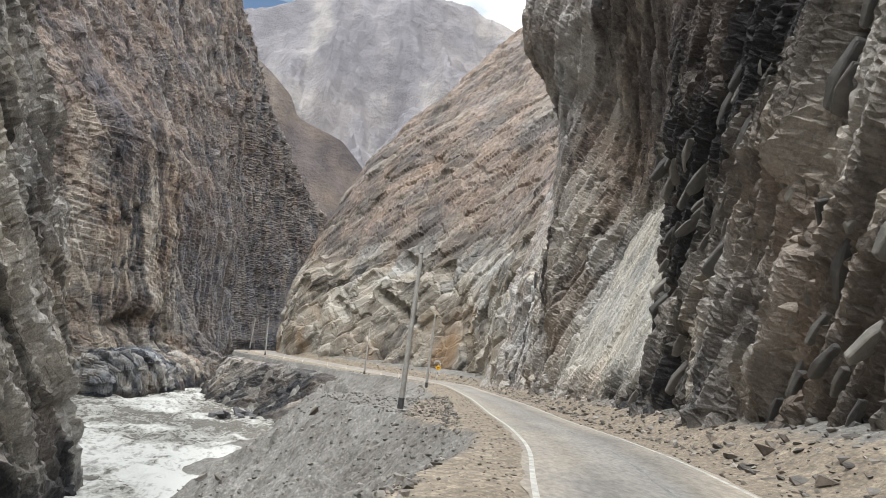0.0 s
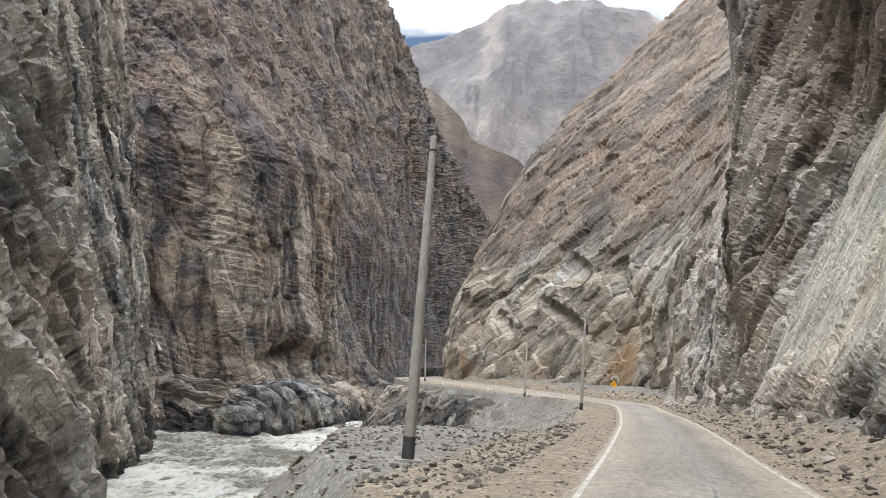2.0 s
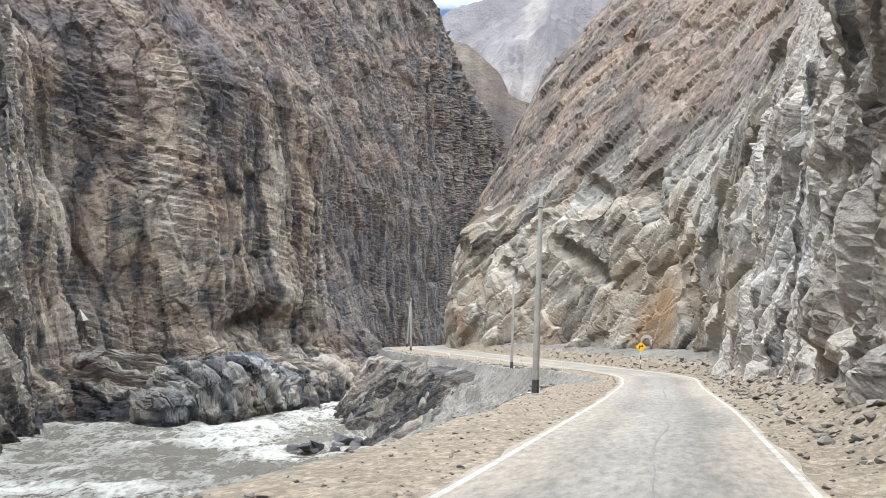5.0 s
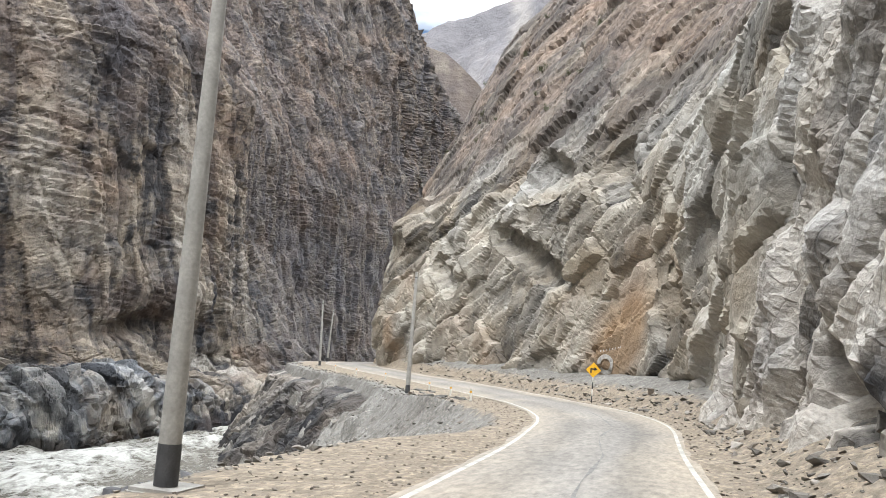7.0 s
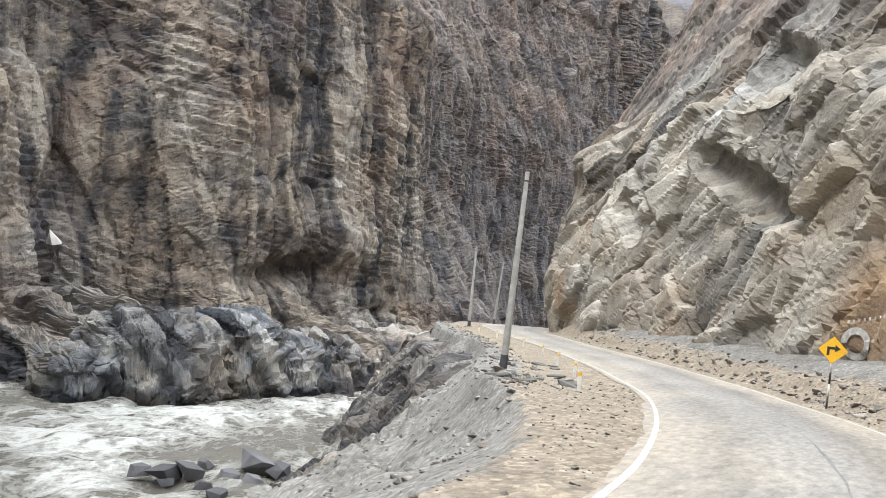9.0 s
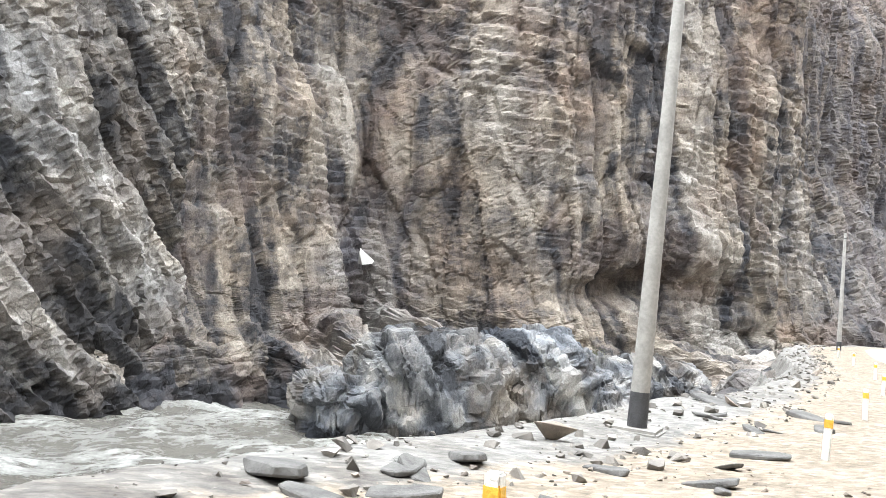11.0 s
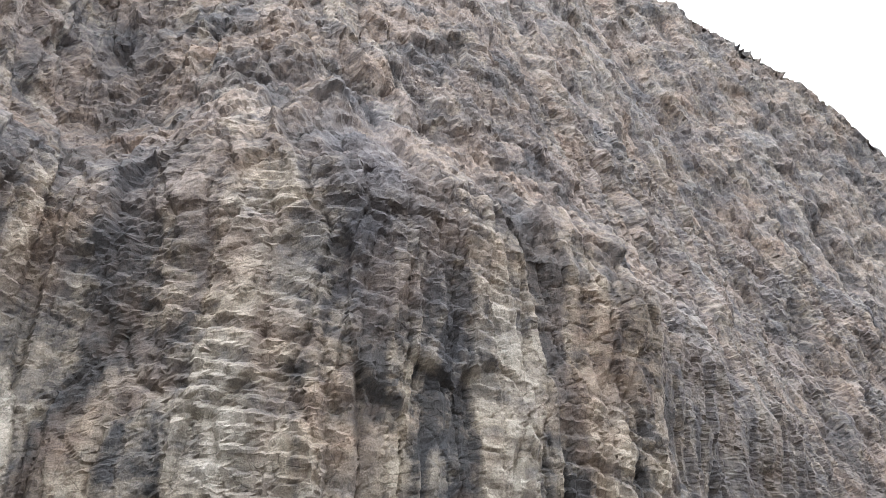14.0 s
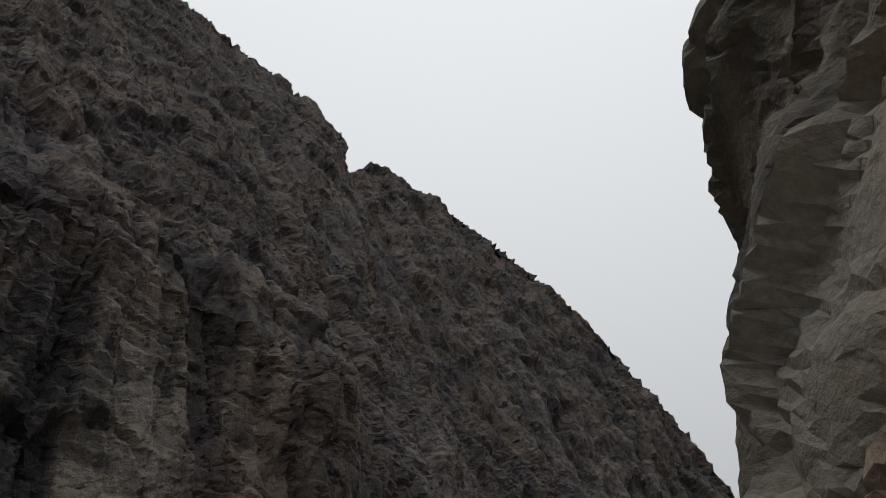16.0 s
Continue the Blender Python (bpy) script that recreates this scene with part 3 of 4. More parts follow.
def hill():
    fy = steps((66, 112, 0.6), (112, 196, 0.22), (196, 226, 0.17), (226, 232, 0.26))
    bx, by = smooth(fy, WALL_Y, WALL_X), fy
    ty = np.linspace(0, 1, 220)[1:]
    bx = np.concatenate((bx, bx[-1] + 70 * ty ** 1.6 + 3 * ty))
    by = np.concatenate((by, by[-1] + 75 * ty))
    h = steps((-3, 24, 0.2), (24, 60, 0.38), (60, 150, 1.2))
    B, H = np.meshgrid(np.arange(len(bx)), h)
    x0, y0 = bx[B], by[B]
    back = np.interp(H, [-3, 0, 6, 12, 18, 21, 52, 62, 100, 150], [-0.6, 0, 0.6, 1.2, 2.0, 3.5, 19, 28, 62, 115])
    back = back + np.interp(y0, [66, 100, 122], [9, 7, 0]) - 2.3 * bump2(y0, 204, 8, H, 9, 8) - 3.0 * bump2(y0, 203, 3.5, H, 20, 3) - 1.0 * np.clip((y0 - 199) / 8, 0, 1)
    for ya, ha, yb, hb, w, depth in ((178, 15.5, 167, 9.5, 0.8, 1.6), (163, 20, 160, 17, 1.5, 2.2), (172, 20.5, 176, 22.5, 1.3, 1.9), (190, 13, 186, 10, 0.9, 1.3), (196, 11, 194, 7, 0.9, 1.3), (151, 9, 148, 3, 0.9, 1.2), (140, 11, 137, 6, 1.0, 1.2)):
        u = np.clip(((y0 - ya) * (yb - ya) + (H - ha) * (hb - ha)) / ((yb - ya) ** 2 + (hb - ha) ** 2), 0, 1)
        far = np.hypot(y0 - ya - u * (yb - ya), H - ha - u * (hb - ha))
        back = back + depth * np.clip(1.6 - far / w, 0, 1)
    dx = np.interp(y0, [66, 130, 150, 215, 240, 320], [1, 1, 0.85, 0.85, 0.97, 1.0])
    dy = np.sqrt(1 - np.minimum(dx, 1) ** 2)
    p = np.stack((x0 + dx * back, y0 + dy * back, road_z(np.minimum(y0, 240)) + H), -1)
    stain = np.clip(1.8 * bump2(y0 + 0.35 * H, 159, 4.2, H, 4.6, 4.4) - 0.4, 0, 0.85) + 0.8 * bump2(y0, 200, 1.6, H, 4, 4)
    fade = np.interp(H, [-3, 0, 2, 18, 30, 150], [0.3, 0.5, 1, 1, 0.8, 1.2]) * (1 - 0.75 * np.clip(1.6 * bump2(y0, 155.5, 4, H, 5, 5) - 0.3, 0, 1))
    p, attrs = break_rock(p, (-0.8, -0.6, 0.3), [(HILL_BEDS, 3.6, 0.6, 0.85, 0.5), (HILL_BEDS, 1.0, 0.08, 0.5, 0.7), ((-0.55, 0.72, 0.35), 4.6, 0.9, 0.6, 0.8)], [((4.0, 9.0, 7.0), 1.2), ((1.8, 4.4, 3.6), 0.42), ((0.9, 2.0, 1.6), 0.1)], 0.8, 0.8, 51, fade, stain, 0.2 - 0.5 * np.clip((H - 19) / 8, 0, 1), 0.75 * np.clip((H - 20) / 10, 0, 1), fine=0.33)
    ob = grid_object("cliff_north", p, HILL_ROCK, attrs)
    return tagged(ob, "tan bedded rock hillside cut steep above the road bend", "cliff", kind="structure")


# ---- far mountains ----
def mountain(name, label, x0, x1, y0, y1, crest, step, rough, seed, mat):
    x = np.arange(x0, x1, step)
    v = np.linspace(0, 1.25, int((y1 - y0) / step))
    X, V = np.meshgrid(x, v)
    top = np.interp(X, *zip(*crest))
    Y = y0 + (y1 - y0) * V
    up = np.where(V < 1, V ** 1.15, 2 - V)
    q = np.stack((X / 170, Y / 170, V * 0), -1).reshape(-1, 3)
    ridge = (1 - np.abs(fbm(q, 5, seed))).reshape(X.shape)
    q2 = np.stack((X / 55 + Y / 300, Y / 420, V * 0), -1).reshape(-1, 3)
    gully = (np.abs(fbm(q2, 4, seed + 9))).reshape(X.shape)
    Z = -10 + (top + 10) * up * (1 - rough * np.clip(1.06 - V, 0, 1) * (1 - ridge)) - 150 * rough * gully * np.clip(V * 3, 0, 1) * np.clip(1.05 - V, 0, 1)
    p = np.stack((X, Y, Z), -1)
    noise_bed = (0.5 + 0.5 * fbm(np.stack((X / 60, Y / 200, Z / 90), -1).reshape(-1, 3), 4, seed + 4))
    ob = grid_object(name, p, mat, {"bed": noise_bed, "block": gully, "stain": gully * 0, "rust": gully * 0})
    return tagged(ob, label, "mountain", kind="structure")


# ---- ground, road and river ----
def ground_height(X, Y):
    lx, rz, rw = line_x(Y), road_z(Y), road_w(Y)
    d = X - lx
    bank = smooth(Y, BANK_Y, BANK_X) - lx
    flat = -np.interp(Y, FLAT_Y, FLAT_OUT)
    t = np.clip((d - flat) / (bank - flat), 0, 1.3)
    q = np.stack((X / 5, Y / 5, X * 0), -1).reshape(-1, 3)
    rough = fbm(q, 5, 71).reshape(X.shape)
    fine = fbm(q * 9, 3, 77).reshape(X.shape)
    slope = rz + (RIVER_Z - rz) * np.maximum(t, 0) ** np.interp(Y, [0, 90, 118, 160, 200], [1.0, 0.9, 0.85, 0.8, 0.9]) - 0.15 * np.clip(-d / 4, 0, 1)
    away = np.clip((-d - 0.9) / 4, 0, 1)
    z = slope + away * (0.10 * rough + 0.008 * fine) + np.clip(t * 5, 0, 1) * (0.75 * rough + 0.05 * fine) + 0.35 * bump2(Y, 134, 7, d, -5.2, 2.4)
    right = np.clip((d - rw - 0.7) / 1.5, 0, 1)
    z += right * (0.25 + 0.16 * rough + 0.05 * fine) + right * np.clip(d - rw - 1.2, 0, 4) * 0.4
    crag = facets(np.stack((X / 3.0, Y / 3.4, z / 1.6), -1).reshape(-1, 3), 83, 0.2)[0].reshape(X.shape) + 0.4 * facets(np.stack((X / 0.9, Y / 1.1, z / 0.6), -1).reshape(-1, 3), 85, 0.5)[0].reshape(X.shape)
    z += np.clip(t * 4, 0, 1) * np.interp(Y, [0, 60, 100, 140, 160, 240], [1.4, 1.3, 0.6, 1.0, 2.8, 2.8]) * crag
    z = np.where((d > -0.6) & (d < rw + 0.6), rz - 0.03, z)
    return np.maximum(z, RIVER_Z - 2.2 + 0.5 * rough)


def ground():
    d = steps((-130, -60, 4.0), (-60, -26, 0.45), (-26, 12, 0.2), (12, 40, 2.0))
    y = steps((-60, 0, 1.2), (0, 215, 0.3), (215, 330, 1.0), (330, 620, 6.0))
    D, Y = np.meshgrid(d, y)
    X = line_x(Y) + D
    p = np.stack((X, Y, ground_height(X, Y)), -1)
    level = D + np.interp(Y, FLAT_Y, FLAT_OUT) > 0.2
    ob = grid_object("ground", p, GRAVEL, {"lane": np.clip(np.minimum((D + np.interp(Y, FLAT_Y, np.minimum(FLAT_OUT, 4.2))) / 1.4 + 0.55, (road_w(Y) - D) / 2.0 + 2.1), 0, 1)}, shade=level)
    return tagged(ob, "grey and tan gravel bank sloping from the road to the river", "ground", kind="structure")


def road():
    y = np.arange(-60, 244, 0.5)
    u = np.linspace(-0.02, 1.03, 22)
    U, Y = np.meshgrid(u, y)
    X = line_x(Y) + U * road_w(Y)
    wob = 0.09 * fbm(np.stack((Y / 1.7, U * 0 + np.sign(U - 0.5), Y * 0), -1).reshape(-1, 3), 3, 5).reshape(X.shape)
    X = np.where((U < 0) | (U > 1), X + wob * (np.abs(U - 0.5) > 0.515), X)
    Z = road_z(Y) + 0.05 * (1 - (2 * U - 1) ** 2)
    ob = grid_object("road", np.stack((X, Y, Z), -1), ASPHALT, {"lane": U}, shade=True)
    tagged(ob, "worn pale grey asphalt road dusted with gravel", "road", kind="structure")
    y3 = np.arange(14, 150, 0.4)
    for at, half in ((0.54, 0.02),):
        U, Y3 = np.meshgrid(np.array([-1.0, 1.0]), y3)
        wig = fbm(np.stack((Y3 / 6.0, Y3 * 0 + at * 9, Y3 * 0), -1).reshape(-1, 3), 4, 31).reshape(Y3.shape)
        wid = half * np.clip(1.2 + 1.8 * fbm(np.stack((Y3 / 2.0, Y3 * 0 + at * 5, Y3 * 0), -1).reshape(-1, 3), 3, 33).reshape(Y3.shape), 0.02, 3)
        X = line_x(Y3) + at * road_w(Y3) + 0.15 * wig + U * wid
        seam = grid_object("tar_seam", np.stack((X, Y3, road_z(Y3) + 0.05 * (1 - (2 * at - 1) ** 2) + 0.006), -1), TAR)
        seam.parent = ob
    for name, at in (("edge_line", 0.02), ("edge_line", 0.985)):
        u = np.array([-0.055, -0.02, 0.02, 0.055])
        U, Y2 = np.meshgrid(u, np.arange(-60, 240, 0.5))
        X = line_x(Y2) + at * road_w(Y2) + U
        s = at
        Z = road_z(Y2) + 0.05 * (1 - (2 * s - 1) ** 2) + 0.006
        line = grid_object(name, np.stack((X, Y2, Z), -1), LINE_PAINT, shade=True)
        line.parent = ob
    return ob


def river():
    x = steps((-120, -20, 0.55))
    y = steps((-60, 60, 1.0), (60, 260, 0.5), (260, 620, 3.0))
    X, Y = np.meshgrid(x, y)
    X = X + np.interp(Y, [-60, 60, 620], [8, 8, 8])
    q = np.stack((X / 3.2, Y / 4.5, X * 0), -1).reshape(-1, 3)
    rough = fbm(q, 5, 91).reshape(X.shape)
    crest = (1 - np.abs(fbm(q * 0.6, 4, 97))).reshape(X.shape)
    Z = RIVER_Z + 0.4 * rough + 0.6 * crest
    ob = grid_object("river", np.stack((X, Y, Z), -1), WATER, {"foam": crest + 1.3 * np.clip((130 - Y) / 40, 0, 1) + 0.6 * bump2(X, -54, 5, Y, 178, 30)}, shade=True)
    return tagged(ob, "turbid grey-brown river with white rapids", "river", kind="structure")


def gravel_material():
    m, n, l, bsdf = nodes_of("gravel")
    co = n.new("ShaderNodeTexCoord").outputs["Object"]
    lane = n.new("ShaderNodeAttribute")
    lane.attribute_name = "lane"
    big = add_noise(n, l, co, 0.16, 6, 0.6)
    mid = add_noise(n, l, co, 1.3, 8, 0.65)
    stones = add_noise(n, l, co, 7.0, 5, 0.7, ((1, 0.5, 1), (0, 0, 0)))
    grey = add_ramp(n, l, maths(n, l, "ADD", maths(n, l, "MULTIPLY", mid, 0.6), maths(n, l, "MULTIPLY", big, 0.4)), [(0.36, (0.1, 0.09, 0.08)), (0.47, (0.165, 0.155, 0.14)), (0.56, (0.2, 0.195, 0.18)), (0.66, (0.27, 0.258, 0.235))])
    tan = add_ramp(n, l, mid, [(0.3, (0.17, 0.138, 0.102)), (0.55, (0.24, 0.2, 0.152)), (0.75, (0.32, 0.275, 0.217))])
    f = maths(n, l, "ADD", lane.outputs["Fac"], maths(n, l, "MULTIPLY", maths(n, l, "SUBTRACT", mid, 0.5), 1.6))
    c = mix_colour(n, l, add_ramp(n, l, f, [(0.42, (0, 0, 0)), (0.66, (1, 1, 1))]), grey, tan)
    cells = n.new("ShaderNodeTexVoronoi")
    cells.inputs["Scale"].default_value = 13.0
    lengthen = n.new("ShaderNodeMapping")
    lengthen.inputs["Scale"].default_value = (1.0, 0.5, 1.0)
    l.new(co, lengthen.inputs[0])
    l.new(lengthen.outputs[0], cells.inputs["Vector"])
    hue = n.new("ShaderNodeSeparateColor")
    l.new(cells.outputs["Color"], hue.inputs[0])
    c = mix_colour(n, l, 1.0, c, add_ramp(n, l, stones, [(0.32, (0.62, 0.62, 0.62)), (0.5, (1, 1, 1)), (0.68, (1.4, 1.39, 1.36))]), "MULTIPLY")
    c = mix_colour(n, l, 1.0, c, add_ramp(n, l, hue.outputs[0], [(0.0, (0.78, 0.78, 0.79)), (0.7, (1.0, 1.0, 1.0)), (1.0, (1.35, 1.33, 1.3))]), "MULTIPLY")
    l.new(c, bsdf.inputs["Base Color"])
    bsdf.inputs["Roughness"].default_value = 0.95
    add_bump(n, l, maths(n, l, "ADD", maths(n, l, "MULTIPLY", mid, 2.0), maths(n, l, "SUBTRACT", stones, maths(n, l, "MULTIPLY", cells.outputs["Distance"], 0.5))), bsdf, 0.5, 0.05)
    return m


def asphalt_material():
    m, n, l, bsdf = nodes_of("asphalt")
    co = n.new("ShaderNodeTexCoord").outputs["Object"]
    lane = n.new("ShaderNodeAttribute")
    lane.attribute_name = "lane"
    big = add_noise(n, l, co, 0.35, 5, 0.6, ((1, 0.3, 1), (0, 0, 0)))
    grit = add_noise(n, l, co, 7.0, 6, 0.7, ((1, 0.3, 1), (0, 0, 0)))
    c = add_ramp(n, l, big, [(0.3, (0.175, 0.168, 0.162)), (0.7, (0.265, 0.252, 0.238))])
    dust = maths(n, l, "ADD", maths(n, l, "MULTIPLY", maths(n, l, "ABSOLUTE", maths(n, l, "SUBTRACT", lane.outputs["Fac"], 0.5)), 1.5), maths(n, l, "MULTIPLY", maths(n, l, "SUBTRACT", big, 0.5), 1.6))
    c = mix_colour(n, l, add_ramp(n, l, dust, [(0.22, (0.1, 0.1, 0.1)), (0.8, (0.85, 0.85, 0.85))]), c, (0.32, 0.279, 0.228))
    worn = maths(n, l, "ADD", lane.outputs["Fac"], maths(n, l, "MULTIPLY", maths(n, l, "SUBTRACT", big, 0.5), 0.25))
    c = mix_colour(n, l, 1.0, c, add_ramp(n, l, worn, [(0.12, (1, 1, 1)), (0.27, (0.86, 0.85, 0.83)), (0.42, (1.08, 1.07, 1.05)), (0.6, (1.0, 1.0, 1.0)), (0.72, (0.79, 0.78, 0.76)), (0.88, (1.05, 1.04, 1.02))]), "MULTIPLY")
    c = mix_colour(n, l, 1.0, c, add_ramp(n, l, grit, [(0.34, (0.68, 0.68, 0.68)), (0.66, (1.3, 1.28, 1.25))]), "MULTIPLY")
    l.new(c, bsdf.inputs["Base Color"])
    bsdf.inputs["Roughness"].default_value = 0.85
    add_bump(n, l, grit, bsdf, 0.3, 0.008)
    return m


def water_material():
    m, n, l, bsdf = nodes_of("river_water")
    co = n.new("ShaderNodeTexCoord").outputs["Object"]
    at = n.new("ShaderNodeAttribute")
    at.attribute_name = "foam"
    churn = add_noise(n, l, co, 0.5, 9, 0.68, ((1.0, 0.45, 1.0), (0, 0, 20)))
    fine = add_noise(n, l, co, 2.2, 9, 0.72, ((1.0, 0.6, 1.0), (0, 0, 20)))
    patch = add_noise(n, l, co, 0.07, 4)
    veins = maths(n, l, "SUBTRACT", 1.0, maths(n, l, "MULTIPLY", maths(n, l, "ABSOLUTE", maths(n, l, "SUBTRACT", churn, 0.5)), 6.0))
    f = maths(n, l, "ADD", -0.08, maths(n, l, "MULTIPLY", veins, 0.55))
    for v, k in ((at.outputs["Fac"], 0.3), (fine, 1.1), (patch, 1.5)):
        f = maths(n, l, "ADD", f, maths(n, l, "MULTIPLY", maths(n, l, "SUBTRACT", v, 0.5), k))
    foam = add_ramp(n, l, f, [(0.3, (0, 0, 0)), (0.5, (0.3, 0.3, 0.3)), (0.72, (1, 1, 1))])
    c = mix_colour(n, l, foam, mix_colour(n, l, patch, (0.15, 0.14, 0.118), (0.22, 0.205, 0.178)), (0.64, 0.64, 0.605))
    l.new(c, bsdf.inputs["Base Color"])
    l.new(add_ramp(n, l, foam, [(0, (0.25, 0.25, 0.25)), (1, (0.8, 0.8, 0.8))]), bsdf.inputs["Roughness"])
    add_bump(n, l, maths(n, l, "ADD", churn, maths(n, l, "MULTIPLY", fine, 0.6)), bsdf, 1.0, 0.7)
    return m


GRAVEL, ASPHALT, WATER = gravel_material(), asphalt_material(), water_material()
TAR = plain_material("tar", (0.17, 0.166, 0.158), 0.75, 0.3, 3.0)
LINE_PAINT = plain_material("road_paint", (0.44, 0.425, 0.39), 0.7, 0.35, 2.0)
CONCRETE = plain_material("concrete", (0.3, 0.287, 0.265), 0.85, 0.2, 2.5)

WEST = great_wall()
near_left_cliff()
EAST = near_right_cliff()
NORTH = hill()
mountain("mountain_north", "barren mountain coloured a hazy pale grey, closing the far end of the gorge", -900, 700, 760, 1420, [(-900, 480), (-411, 535), (-319, 570), (-196, 622), (-132, 617), (-59, 604), (4, 578), (150, 520), (700, 400)], 4.2, 0.8, 5, FAR_ROCK)
mountain("mountain_northwest", "reddish brown ridge below the far mountain", -420, 60, 560, 700, [(-420, 330), (-172, 228), (-145, 200), (-137, 182), (-98, 165), (-60, 120), (60, 60)], 3.0, 0.4, 8, RIDGE_ROCK)
ground()
road()
river()


def outcrop():
    """Bare rock that stands out of the bank below the bend."""
    y, t = np.arange(150, 204, 0.24), np.linspace(0.02, 1.12, 90)
    Y, T = np.meshgrid(y, t)
    lx = line_x(Y)
    crest = lx - np.interp(Y, [150, 168, 180, 190, 204], [6.6, 5.2, 6.6, 6.2, 5])
    bank = smooth(Y, BANK_Y, BANK_X) - 0.8
    X = crest + (bank - crest) * T ** 0.9
    Z = road_z(Y) - 0.25 + (RIVER_Z - road_z(Y)) * T ** 0.85
    edge = np.clip(T * 9, 0, 1) * np.clip((Y - 150) / 4, 0, 1)
    X, Z = X - 0.9 * edge, Z - 0.6 * (1 - edge)
    p, attrs = break_rock(np.stack((X, Y, Z), -1), (-0.8, -0.3, 0.5), [((0.3, 0.9, 0.4), 3.4, 0.8, 1, 0.7), ((0.3, 0.9, 0.4), 0.9, 0.25, 0.7, 0.7), ((0.2, -0.3, 1), 1.4, 0.25, 0.6, 0.7)], [((3.4, 5.0, 6.0), 1.1), ((1.2, 2.4, 2.4), 0.35)], 0.7, 0.8, 67, 0.25 + 0.75 * edge, None, -0.15 + 0 * T - 0.35 * np.clip((-Z - 11) / 1.5, 0, 1))
    return tagged(grid_object("rock_outcrop", p, RIB_ROCK, attrs), "dark grey rock outcrop standing from the bank into the river", "outcrop", kind="structure")


outcrop()


# ---- stones ----
def hull_mesh(name, mat, seed, squash=(1, 1, 1), points=9):
    """One angular stone, about 1 m across."""
    rng = random.Random(seed)
    bm = bmesh.new()
    for _ in range(points):
        v = Vector((rng.choice((-1, 1)) * rng.uniform(0.1, 0.5), rng.choice((-1, 1)) * rng.uniform(0.1, 0.5), rng.choice((-1, 1)) * rng.uniform(0.25, 0.5)))
        bm.verts.new((v.x * squash[0], v.y * squash[1], v.z * squash[2]))
    made = bmesh.ops.convex_hull(bm, input=bm.verts[:])
    loose = [v for v in bm.verts if not v.link_faces]
    bmesh.ops.delete(bm, geom=loose, context="VERTS")
    bmesh.ops.bevel(bm, geom=bm.edges[:], offset=0.008, segments=1, affect="EDGES")
    me = bpy.data.meshes.new(name)
    bm.to_mesh(me)
    bm.free()
    me.materials.append(mat)
    return me


def stone_material(name, dark, pale, scale=1.0):
    m, n, l, bsdf = nodes_of(name)
    co = n.new("ShaderNodeTexCoord").outputs["Object"]
    info = n.new("ShaderNodeObjectInfo")
    geo = n.new("ShaderNodeNewGeometry")
    f = add_noise(n, l, co, 2.5 * scale, 7, 0.65)
    g = add_noise(n, l, co, 14 * scale, 5, 0.7)
    pick = maths(n, l, "FRACT", maths(n, l, "ADD", info.outputs["Random"], geo.outputs["Random Per Island"]))
    c = add_ramp(n, l, pick, [(0.0, dark), (0.75, tuple(0.5 * (a + b) for a, b in zip(dark, pale))), (1.0, pale)])
    c = mix_colour(n, l, 1.0, c, add_ramp(n, l, f, [(0.3, (0.65, 0.65, 0.66)), (0.7, (1.3, 1.28, 1.25))]), "MULTIPLY")
    l.new(c, bsdf.inputs["Base Color"])
    bsdf.inputs["Roughness"].default_value = 0.88
    add_bump(n, l, maths(n, l, "ADD", f, maths(n, l, "MULTIPLY", g, 0.4)), bsdf, 0.8, 0.06)
    return m


SCREE = stone_material("scree", (0.085, 0.078, 0.07), (0.35, 0.325, 0.29))
BROWN_STONE = stone_material("brown_stone", (0.11, 0.092, 0.078), (0.3, 0.255, 0.21))
WET_STONE = stone_material("wet_stone", (0.05, 0.05, 0.055), (0.17, 0.17, 0.18))
SHAPES = [hull_mesh("rock", SCREE if i % 3 else BROWN_STONE, 100 + i, (1, random.Random(i).uniform(0.6, 0.95), random.Random(i + 50).uniform(0.35, 0.75))) for i in range(10)]


def ground_at(x, y):
    return float(ground_height(np.array([[x]]), np.array([[y]]))[0, 0])


def loose_rock(x, y, size, label, rng, z=None, mesh=None, sink=0.12, group="fallen rocks"):
    me = mesh or rng.choice(SHAPES)
    ob = new("rock", me)
    turn = Euler((rng.uniform(-0.3, 0.3), rng.uniform(-0.3, 0.3), rng.uniform(0, 6.3)))
    low = min((turn.to_matrix() @ v.co).z for v in me.vertices)
    z = ground_at(x, y) if z is None else z
    ob.matrix_world = Matrix.LocRotScale((x, y, z - size * (low + sink)), turn, (size,) * 3)
    return tagged(ob, label, "rock", group)


